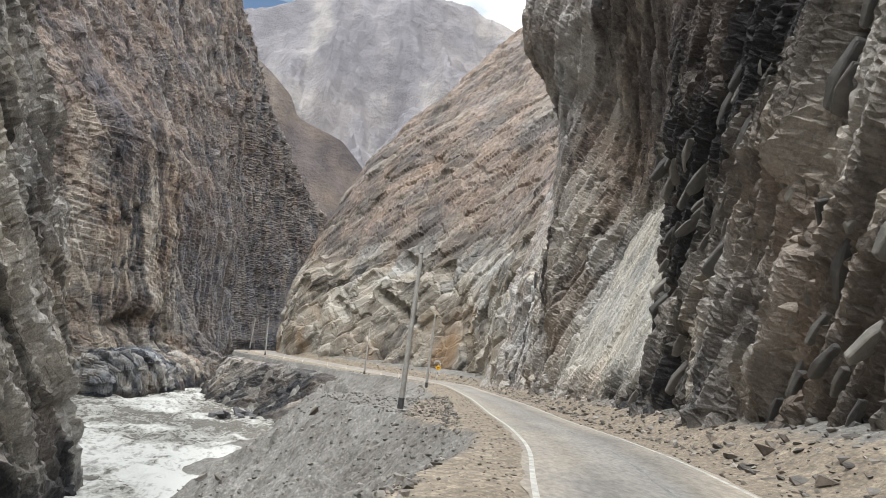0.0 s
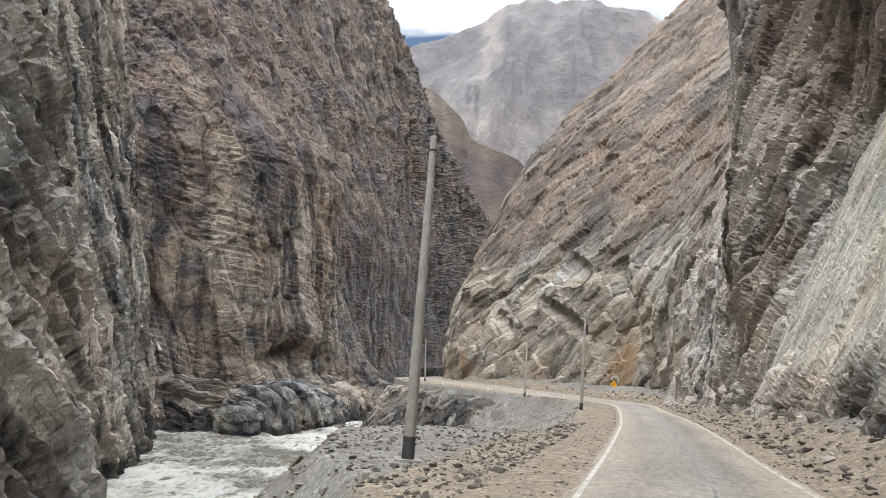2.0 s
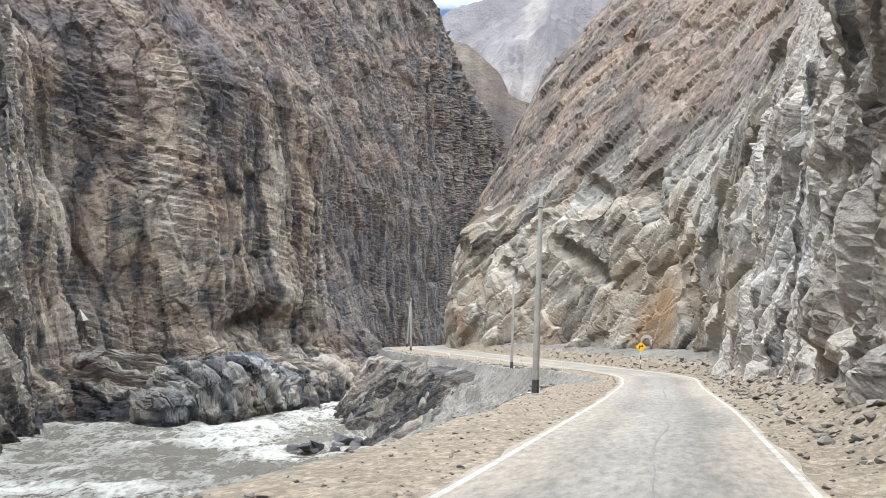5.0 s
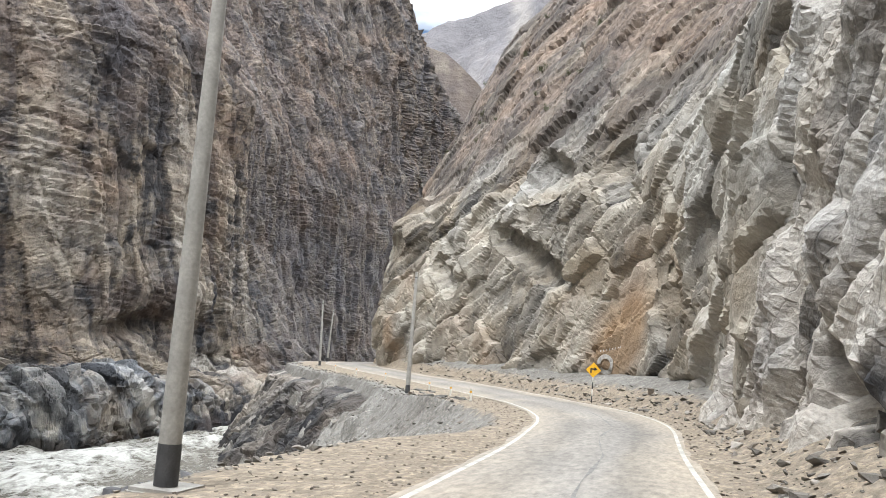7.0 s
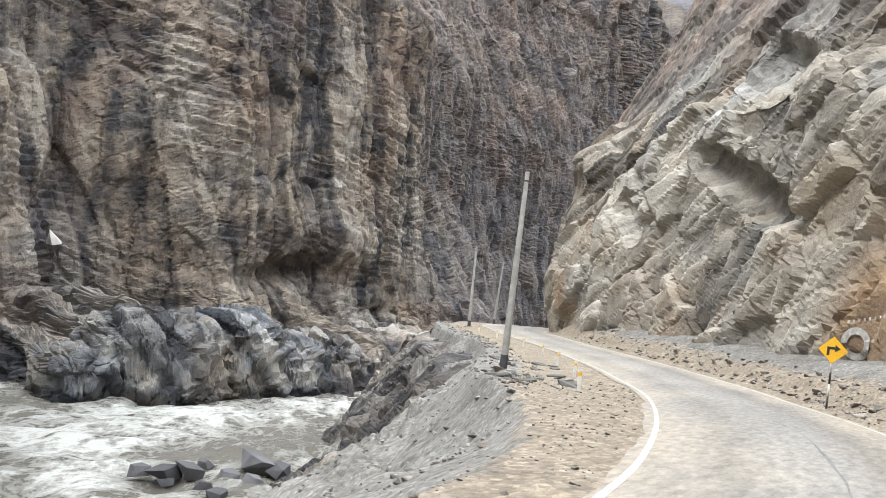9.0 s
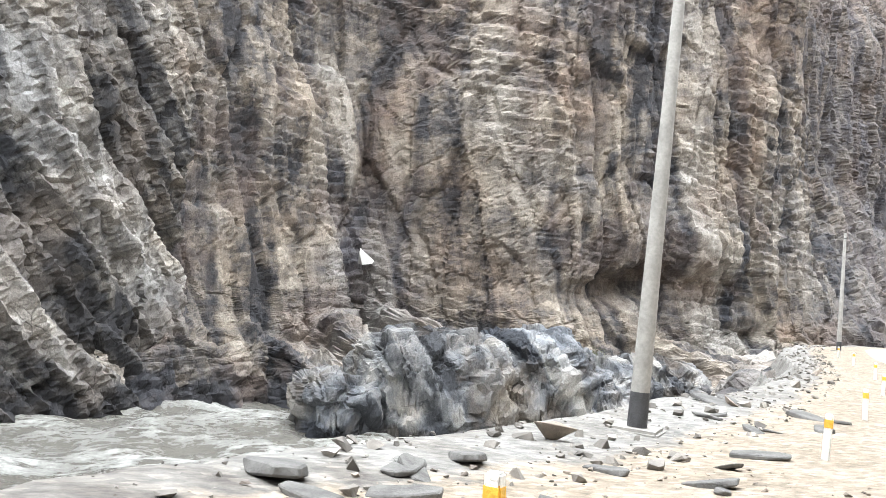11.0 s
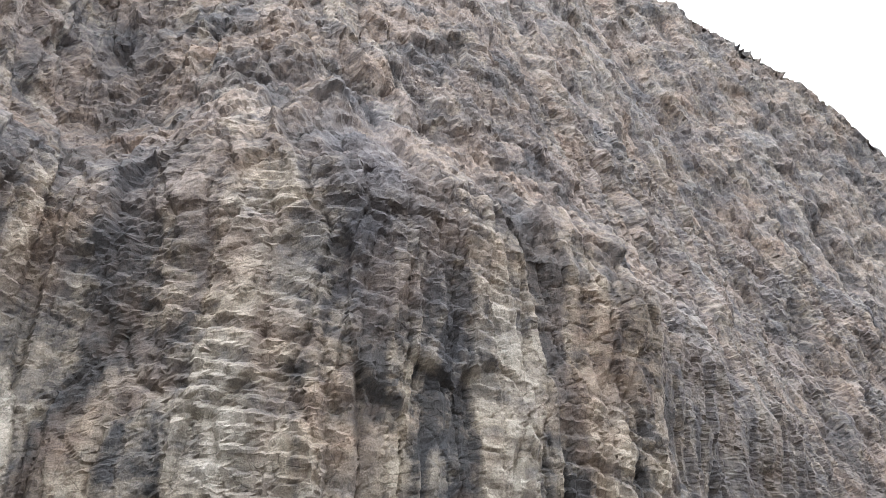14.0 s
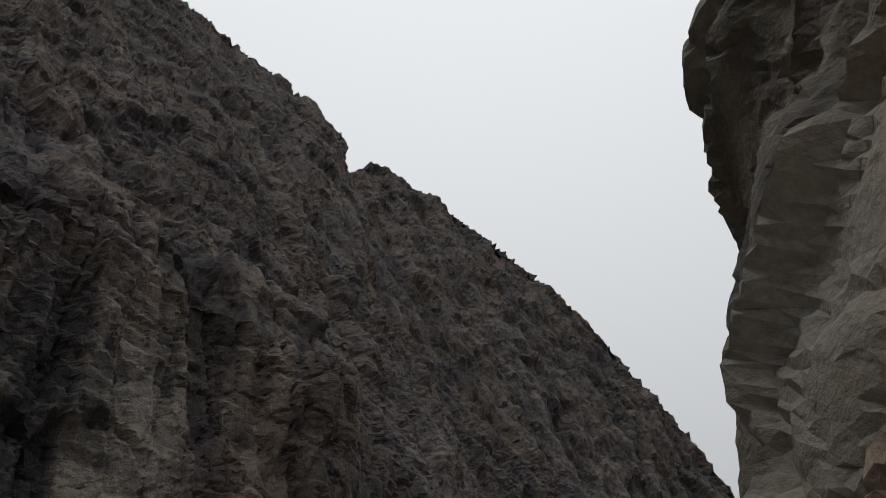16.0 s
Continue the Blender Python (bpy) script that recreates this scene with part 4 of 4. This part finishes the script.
def scree(name, label, places, mat, seed):
    """Countless small stones as one sheet of separate hulls. places: rows of x, y, z, size."""
    rng = np.random.RandomState(seed)
    kinds = []
    for i in range(8):
        bm = bmesh.new()
        r = random.Random(seed * 31 + i)
        for _ in range(8):
            v = Vector((r.gauss(0, 1), r.gauss(0, 1), r.gauss(0, 1))).normalized() * 0.5
            bm.verts.new((v.x, v.y * 0.8, v.z * 0.55))
        bmesh.ops.convex_hull(bm, input=bm.verts[:])
        bmesh.ops.triangulate(bm, faces=bm.faces[:])
        bm.verts.index_update()
        kinds.append((np.array([v.co[:] for v in bm.verts]), np.array([[v.index for v in f.verts] for f in bm.faces])))
        bm.free()
    verts, tris, base = [], [], 0
    for i, (x, y, z, size) in enumerate(places):
        v, t = kinds[i % 8]
        a = rng.uniform(0, 6.3)
        c, sn = math.cos(a), math.sin(a)
        w = v * size
        w = np.stack((w[:, 0] * c - w[:, 1] * sn + x, w[:, 0] * sn + w[:, 1] * c + y, w[:, 2] + z + 0.12 * size), 1)
        verts.append(w)
        tris.append(t + base)
        base += len(v)
    verts, tris = np.concatenate(verts), np.concatenate(tris)
    me = bpy.data.meshes.new(name)
    me.vertices.add(len(verts))
    me.vertices.foreach_set("co", verts.reshape(-1).astype(np.float32))
    me.loops.add(tris.size)
    me.loops.foreach_set("vertex_index", tris.reshape(-1).astype(np.int32))
    me.polygons.add(len(tris))
    me.polygons.foreach_set("loop_start", np.arange(0, tris.size, 3, dtype=np.int32))
    me.update(calc_edges=True)
    me.polygons.foreach_set("use_smooth", np.zeros(len(tris), bool))
    me.materials.append(mat)
    return tagged(new(name, me), label, "stones", kind="stuff")


def scatter(count, y0, y1, off0, off1, small, large, seed, side="left"):
    """Places along the road: off is the distance out from its edge line."""
    rng = np.random.RandomState(seed)
    y = rng.uniform(y0, y1, count)
    u = rng.uniform(0, 1, count) ** 1.3
    d = off0 + (off1 - off0) * u
    x = line_x(y) - d if side == "left" else line_x(y) + road_w(y) + d
    z = ground_height(x[None, :], y[None, :])[0]
    size = small * (large / small) ** (rng.uniform(0, 1, count) ** 2.2)
    keep = z > RIVER_Z
    return np.stack((x, y, z, size), 1)[keep]


scree("scree_bank", "broken grey stones strewn down the river bank", np.concatenate((scatter(14000, 8, 72, 1.8, 24, 0.04, 0.36, 1), scatter(12000, 72, 200, 3.4, 22, 0.04, 0.36, 2))), SCREE, 3)
scree("scree_shoulder", "tan gravel along the edge of the road", np.concatenate((scatter(6000, 8, 145, 0.25, 4.5, 0.02, 0.14, 4), scatter(2500, 8, 150, 0.15, 2.2, 0.02, 0.2, 5, "right"))), BROWN_STONE, 6)
scree("scree_wall_foot", "fallen chips of rock at the foot of the cliff", scatter(3800, 8, 190, 1.0, 3.6, 0.06, 0.55, 7, "right"), SCREE, 8)

rng = random.Random(4)
for _ in range(48):
    y = rng.uniform(14, 61)
    loose_rock(line_x(y) - np.interp(y, FLAT_Y, FLAT_OUT) - rng.uniform(0, 14), y, 0.2 + 0.8 * rng.random() ** 3, "angular grey rock lying on the gravel bank", rng)
for _ in range(40):
    y = rng.uniform(105, 195)
    loose_rock(line_x(y) - np.interp(y, FLAT_Y, FLAT_OUT) - rng.uniform(-1.5, 9), y, 0.15 + 0.7 * rng.random() ** 3, "angular grey rock lying on the bank below the bend", rng)
for _ in range(60):
    y = rng.uniform(12, 185)
    loose_rock(line_x(y) + road_w(y) + rng.uniform(1.6, 3.2), y, 0.15 + 0.5 * rng.random() ** 2, "fallen grey rock at the foot of the cliff", rng)
RIVER_SHAPES = [hull_mesh("boulder", WET_STONE, 300 + i, (1, 0.75, 0.5), 18) for i in range(5)]
for x, y, size in ((-36.6, 151.0, 2.3), (-34.9, 157.5, 3.0), (-33.3, 157.6, 1.9), (-36.0, 152.3, 2.0), (-31.8, 153.6, 2.0), (-34.2, 154.0, 1.6), (-38.0, 150.4, 1.5), (-33.0, 150.8, 1.4), (-37.4, 155.2, 1.2), (-30.8, 149.4, 1.7), (-35.2, 149.8, 1.2), (-30.0, 156.2, 1.5)):
    ob = loose_rock(x, y, size, "dark wet boulder standing in the rapids", rng, RIVER_Z + 0.35 - 0.08 * size, rng.choice(RIVER_SHAPES), group="river boulders")
    ob.name = "boulder"


# ---- rounded blocks of bedrock at the foot of the great wall ----
BLOCK_ROCK = rock_material("block_rock", [(0.05, 0.052, 0.058), (0.12, 0.124, 0.131), (0.185, 0.186, 0.19), (0.25, 0.246, 0.238), (0.34, 0.326, 0.305)], (0.17, 0.138, 0.105), (0.3, 1, 0.45), 1.2, (0.7, 0.35, 0.35), (0.8, 0.6, 0.8), 0.3, broken=0.8)


def foot_block(x, y0, y1, top, deep, lean, seed):
    """A block from y0 to y1 along the water, x at its front: a rounded box broken along its beds."""
    lon, lat = np.meshgrid(np.linspace(-np.pi, np.pi, int((y1 - y0) * 15) + 50), np.linspace(-0.5 * np.pi, 0.5 * np.pi, 64))
    def box(c, e): return np.sign(c) * np.abs(c) ** e
    low = RIVER_Z - 1.5
    u, v, w = box(np.cos(lat), 0.55) * box(np.cos(lon), 0.6), box(np.cos(lat), 0.55) * box(np.sin(lon), 0.6), box(np.sin(lat), 0.6)
    Z = 0.5 * (top + low) + 0.5 * (top - low) * w
    p = np.stack((x - deep + deep * u - lean * (Z - low), 0.5 * (y0 + y1) + 0.54 * (y1 - y0) * v, Z), -1)
    wet = np.clip((-Z - 11.5 + 0.5 * np.sin(p[..., 1] * 1.3 + seed)) / 0.8, 0, 1)
    p, attrs = break_rock(p, (1, -0.6, 0.5), [((0.3, 1, 0.45), 1.6, 0.3, 1, 0.8), ((0.1, -0.2, 1), 1.3, 0.5, 0.6, 0.9)], [((2.0, 2.8, 2.4), 1.3), ((0.8, 1.4, 1.1), 0.3)], 0.4, 0.3, seed, None, None, 0.08 - 0.6 * wet, fine=0.2)
    ob = grid_object("rock_block", p, BLOCK_ROCK, attrs)
    ob.parent = WEST


for row in ((-60.6, 163.4, 168.2, -8.4, 4, 0.1, 5), (-57.8, 168.6, 180.6, -4.9, 6, 0.16, 6), (-57.2, 180.2, 188.4, -4.3, 6, 0.12, 7), (-57.0, 188.2, 196.0, -6.4, 5, 0.2, 8), (-57.6, 196.4, 204.0, -6.2, 5, 0.22, 9)):
    foot_block(*row)
pale = loose_rock(-90.5, 180.6, 2.2, "pale white block wedged in the cliff", rng, 1.2, hull_mesh("block", stone_material("pale_stone", (0.6, 0.58, 0.54), (0.7, 0.68, 0.64)), 77), group="")
pale.name = "rock_block"


# ---- slabs that stand out of the cliff beside the road ----
def slab_mesh(seed, long, wide, thick):
    """A split slab: a flat hull with broken ends."""
    rng = random.Random(seed)
    bm = bmesh.new()
    outline = [(-0.5, -0.3), (-0.42, 0.45), (-0.1, 0.5), (0.3, 0.44), (0.52, 0.1), (0.44, -0.4), (0.0, -0.5)]
    for side in (-0.5, 0.5):
        for u, v in outline:
            bm.verts.new(((u + rng.uniform(-0.06, 0.06)) * long, (v + rng.uniform(-0.08, 0.08)) * wide, (side + rng.uniform(-0.12, 0.12)) * thick))
    bmesh.ops.convex_hull(bm, input=bm.verts[:])
    bmesh.ops.delete(bm, geom=[v for v in bm.verts if not v.link_faces], context="VERTS")
    bmesh.ops.bevel(bm, geom=bm.edges[:], offset=0.02, segments=1, affect="EDGES")
    me = bpy.data.meshes.new("rock_slab")
    bm.to_mesh(me)
    bm.free()
    me.materials.append(SLAB_STONE)
    return me


SLAB_STONE = stone_material("slab_stone", (0.1, 0.098, 0.096), (0.29, 0.275, 0.25), 1.2)
slab_kinds = [slab_mesh(i, 1.0, 0.5, 0.09 + 0.025 * (i % 3)) for i in range(6)]
axes = frame_of(SLAB_BEDS)
lie = Matrix(np.stack((axes[2], axes[1], axes[0]), 1).tolist()).to_quaternion()
rng = random.Random(12)
for _ in range(230):
    y, h = rng.uniform(12, 50), rng.uniform(0.6, 15)
    if y > 45 and h > 2:
        continue
    size = rng.uniform(0.7, 2.1)
    ob = new("rock_slab", rng.choice(slab_kinds))
    turn = lie @ Euler((rng.gauss(0, 0.1), rng.gauss(0, 0.1), rng.gauss(0, 0.25))).to_quaternion()
    ob.matrix_world = Matrix.LocRotScale((float(smooth(np.array([y]), WALL_Y, WALL_X)[0]) + rng.uniform(0.0, 0.6), y, float(road_z(np.array([y]))[0]) + h), turn, (size, size * rng.uniform(0.7, 1.1), size))
    ob.parent = EAST

# ---- broken asphalt where the edge of the bend has slipped ----
BROKEN = plain_material("broken_asphalt", (0.11, 0.106, 0.1), 0.9, 0.35, 3)
rng = random.Random(21)
for _ in range(26):
    y = rng.uniform(137, 152)
    x = float(line_x(np.array([y]))[0]) - rng.uniform(1.8, 5.5)
    me = rng.choice(slab_kinds).copy()
    me.materials.clear()
    me.materials.append(BROKEN)
    ob = new("asphalt_lump", me)
    size = rng.uniform(0.35, 0.95)
    ob.matrix_world = Matrix.LocRotScale((x, y, ground_at(x, y) + 0.05 * size), Euler((rng.gauss(0, 0.12), rng.gauss(0, 0.12), rng.uniform(0, 6.3))), (size,) * 3)
    tagged(ob, "broken lump of dark asphalt at the slipped road edge", "asphalt lump", "broken asphalt")

# ---- shrubs ----
LEAF = plain_material("dry_leaf", (0.085, 0.095, 0.045), 0.8, 0.35, 9)
TWIG = plain_material("twig", (0.12, 0.095, 0.07), 0.9, 0.2, 9)


def shrub(x, y, z, size, seed):
    root = new("shrub")
    r = random.Random(seed)
    bm, bt = bmesh.new(), bmesh.new()
    for _ in range(22):
        a, up, reach = r.uniform(0, 6.3), r.uniform(0.35, 1.0), r.uniform(0.15, 0.55)
        tip = Vector((math.cos(a) * reach, math.sin(a) * reach, up))
        side = Vector((-math.sin(a), math.cos(a), 0)) * 0.012
        base = [bt.verts.new(Vector((math.cos(a), math.sin(a), 0)) * 0.04 + side * k) for k in (-1, 1)]
        bt.faces.new((*base, bt.verts.new(tip)))
        for _ in range(16):
            c = tip * r.uniform(0.45, 1.05) + Vector((r.gauss(0, 0.07), r.gauss(0, 0.07), r.gauss(0, 0.06)))
            u = Vector((r.gauss(0, 1), r.gauss(0, 1), r.gauss(0, 1))).normalized() * 0.06
            w = u.cross(Vector((r.gauss(0, 1), r.gauss(0, 1), r.gauss(0, 1)))).normalized() * 0.022
            bm.faces.new([bm.verts.new(c + v) for v in (-u, w, u, -w)])
    part("leaves", bm, LEAF, root, "dusty green leaves")
    part("twigs", bt, TWIG, root)
    root.matrix_world = Matrix.LocRotScale((x, y, z), None, (size,) * 3)
    return tagged(root, "small dusty green shrub growing on a rock ledge", "shrub", "shrubs")


def part(name, bm, material, parent, label=""):
    me = bpy.data.meshes.new(name)
    bm.to_mesh(me)
    bm.free()
    me.materials.append(material)
    ob = new(name, me)
    ob.parent = parent
    if label:
        ob["label"] = label
    return ob


def drop(ob, x, y, z, way):
    """The place where a ray from x, y, z along way meets a sheet."""
    hit, place, normal, _ = ob.ray_cast(Vector((x, y, z)), Vector(way).normalized())
    return (place, normal) if hit else (None, None)


bpy.context.view_layer.update()
rng = random.Random(33)
for i, (y, z) in enumerate(((190, -3.0), (194, -3.2), (199, -3.5), (186, -3.5), (206, -4.0))):
    place, _ = drop(WEST, -64.0 - 2 * (i % 2), y, 4, (0, 0, -1))
    if place:
        shrub(*place, rng.uniform(1.0, 1.7), i)
for i in range(26):
    y = rng.uniform(165, 226)
    place, _ = drop(NORTH, float(smooth(np.array([y]), WALL_Y, WALL_X)[0]) + rng.uniform(9, 26), y, 190, (0, 0, -1))
    if place:
        shrub(*place, rng.uniform(0.7, 1.4), 50 + i)


# ---- faded paint on the rock behind the sign ----
CHALK = plain_material("faded_white_paint", (0.42, 0.4, 0.37), 0.9, 0.3, 4)


def painted(name, rows, label):
    """Faded paint laid on the rock: rows of strips, each a line of (across, up, half width) from the ring's middle."""
    bm = bmesh.new()
    for strip in rows:
        last = None
        for (u0, v0, w), (u1, v1, _) in zip(strip, strip[1:]):
            n2 = Vector((-(v1 - v0), u1 - u0)).normalized() * w
            pair = []
            for k in (-1, 1):
                place, normal = drop(NORTH, PAINT_X + u0 + n2.x * k, 148.5, PAINT_Z + v0 + n2.y * k, (0.12, 1, 0))
                if place:
                    pair.append(bm.verts.new(place + Vector((-0.05, -0.1, 0.02))))
            if len(pair) == 2 and last:
                bm.faces.new((last[0], last[1], pair[1], pair[0]))
            last = pair if len(pair) == 2 else None
    me = bpy.data.meshes.new(name)
    bm.to_mesh(me)
    bm.free()
    me.materials.append(CHALK)
    return tagged(new(name, me), label, "wall paint", "painted strokes" if name == "painted_stroke" else "")


PAINT_X, PAINT_Z = -2.0, -0.85
ring = [(0.62 * math.cos(radians(a)), 0.62 * math.sin(radians(a)), 0.17) for a in range(-150, 200, 10)]
painted("painted_ring", [ring], "faded white painted ring on the orange rock behind the sign")
for i in range(8):
    painted("painted_stroke", [[(-0.45 + 0.27 * i, 0.95 + 0.05 * i, 0.05), (-0.45 + 0.27 * i, 1.1 + 0.05 * i, 0.05), (-0.45 + 0.27 * i, 1.25 + 0.05 * i, 0.05)]], "faded white painted stroke on the orange rock")


# ---- poles, sign and marker posts ----
def turned(bm, profile, seg=20, ends=True):
    """A round body from rows of (height, radius)."""
    rings = [[bm.verts.new((r * math.cos(2 * math.pi * i / seg), r * math.sin(2 * math.pi * i / seg), z)) for i in range(seg)] for z, r in profile]
    for a, b in zip(rings, rings[1:]):
        for i in range(seg):
            bm.faces.new((a[i], a[(i + 1) % seg], b[(i + 1) % seg], b[i])).smooth = True
    if ends:
        bm.faces.new(rings[0][::-1])
        bm.faces.new(rings[-1])


def boxed(bm, size, at=(0, 0, 0), bevel=0.01):
    made = bmesh.ops.create_cube(bm, size=1, matrix=Matrix.LocRotScale(at, None, size))
    if bevel:
        edges = list({e for v in made["verts"] for e in v.link_edges})
        bmesh.ops.bevel(bm, geom=edges, offset=bevel, segments=2, affect="EDGES")


DARK_PAINT = plain_material("dark_paint", (0.05, 0.05, 0.052), 0.7, 0.3, 5)
WHITE_PAINT = plain_material("white_paint", (0.72, 0.71, 0.68), 0.6, 0.12, 5)
SIGN_YELLOW = plain_material("sign_yellow", (0.85, 0.47, 0.02), 0.45, 0.08, 3, bump=0)
SIGN_BLACK = plain_material("sign_black", (0.02, 0.02, 0.02), 0.5, 0.1, 3, bump=0)
RED_PAINT = plain_material("amber_paint", (0.75, 0.42, 0.05), 0.5, 0.15, 5)


def pole(base, top, plinth=False):
    root = new("utility_pole")
    high = (Vector(top) - Vector(base)).length
    bm = bmesh.new()
    turned(bm, [(-0.6, 0.162), (0.0, 0.16), (high - 0.03, 0.088), (high, 0.07)])
    part("shaft", bm, CONCRETE, root)
    bm = bmesh.new()
    turned(bm, [(0.06, 0.164), (0.62, 0.159)], ends=False)
    part("painted_band", bm, DARK_PAINT, root, "dark painted band round the foot")
    bm = bmesh.new()
    turned(bm, [(high - 0.42, 0.099), (high - 0.36, 0.098)], ends=False)
    part("strap", bm, DARK_PAINT, root, "steel strap near the top")
    if plinth:
        bm = bmesh.new()
        boxed(bm, (0.85, 0.8, 0.4), (0.05, 0, -0.15), 0.05)
        part("plinth", bm, CONCRETE, root, "rough concrete footing")
    root.matrix_world = Matrix.Translation(base) @ (Vector(top) - Vector(base)).to_track_quat("Z", "Y").to_matrix().to_4x4()
    return tagged(root, "plain tapered grey concrete utility pole beside the road", "utility pole", "roadside poles")


for foot, tip in (((-1.9, 45.3, -1.45), (-1.58, 45.4, 7.05)), ((-1.5, 100, -2.55), (-1.27, 100, 5.8)), ((-12.6, 145.7, -3.4), (-12.45, 145.8, 4.75)), ((-38.2, 190.2, -3.1), (-38.4, 190.4, 5.1)), ((-46.6, 212.4, -3.0), (-46.0, 212.2, 5.1))):
    pole((foot[0], foot[1], ground_at(foot[0], foot[1])), tip, True)


def road_sign(x, y):
    root = new("road_sign")
    z = ground_at(x, y)
    bands = 4
    low, high = -0.3, 1.75
    for i in range(bands):
        bm = bmesh.new()
        a, b = max(low, 1.75 * i / bands if i else low), 1.75 * (i + 1) / bands
        turned(bm, [(a, 0.035), (b, 0.035)], 12)
        part("post_band", bm, (SIGN_BLACK, WHITE_PAINT)[i % 2], root, ("black band of the post", "white band of the post")[i % 2])
    bm = bmesh.new()
    turned(bm, [(1.75, 0.03), (2.45, 0.03)], 12)
    part("post_top", bm, WHITE_PAINT, root)
    bm = bmesh.new()
    boxed(bm, (0.7, 0.012, 0.7), bevel=0.004)
    bmesh.ops.rotate(bm, verts=bm.verts, matrix=Matrix.Rotation(radians(45), 3, "Y"))
    bmesh.ops.translate(bm, verts=bm.verts, vec=(0, -0.045, 2.1))
    panel = part("panel", bm, SIGN_YELLOW, root, "amber diamond warning panel")
    for name, pts in (("arrow_shaft", ((-0.2, -0.2), (-0.11, -0.2), (-0.11, 0.02), (0.06, 0.02), (0.06, 0.11), (-0.2, 0.11))), ("arrow_head", ((0.06, -0.07), (0.25, 0.065), (0.06, 0.2)))):
        bm = bmesh.new()
        front = [bm.verts.new((px, -0.058, 2.1 + pz)) for px, pz in pts]
        face = bm.faces.new(front)
        ext = bmesh.ops.extrude_face_region(bm, geom=[face])
        bmesh.ops.translate(bm, verts=[v for v in ext["geom"] if isinstance(v, bmesh.types.BMVert)], vec=(0, 0.004, 0))
        part(name, bm, SIGN_BLACK, panel, "black arrow bending to the right")
    root.matrix_world = pose(x, y, z, 0, 2.0, 6)
    return tagged(root, "amber diamond bend sign with a black arrow on a striped post", "road sign")


road_sign(-0.6, 147.5)


def marker_post():
    root = new("marker_post")
    bm = bmesh.new()
    boxed(bm, (0.11, 0.09, 1.0), (0, 0, 0.3), 0.015)
    part("post", bm, WHITE_PAINT, root)
    bm = bmesh.new()
    boxed(bm, (0.118, 0.098, 0.14), (0, 0, 0.66), 0.012)
    part("reflector_band", bm, RED_PAINT, root, "amber reflective band")
    return tagged(root, "short white marker post with an amber band beside the road", "marker post", "marker posts")


post = marker_post()
spots = ((-6.5, 138.4), (-9.9, 146.7), (-13.2, 153.0), (-17.3, 160.5), (-21.6, 167.2), (-27.6, 175.2), (-32.5, 181.5))
for i, (x, y) in enumerate(spots):
    at = pose(x, y, ground_at(x, y) - 0.14, 2 - i % 3, i % 2 * 3 - 1, 30)
    if i == 0:
        post.matrix_world = at
    else:
        copy_thing(post, at)
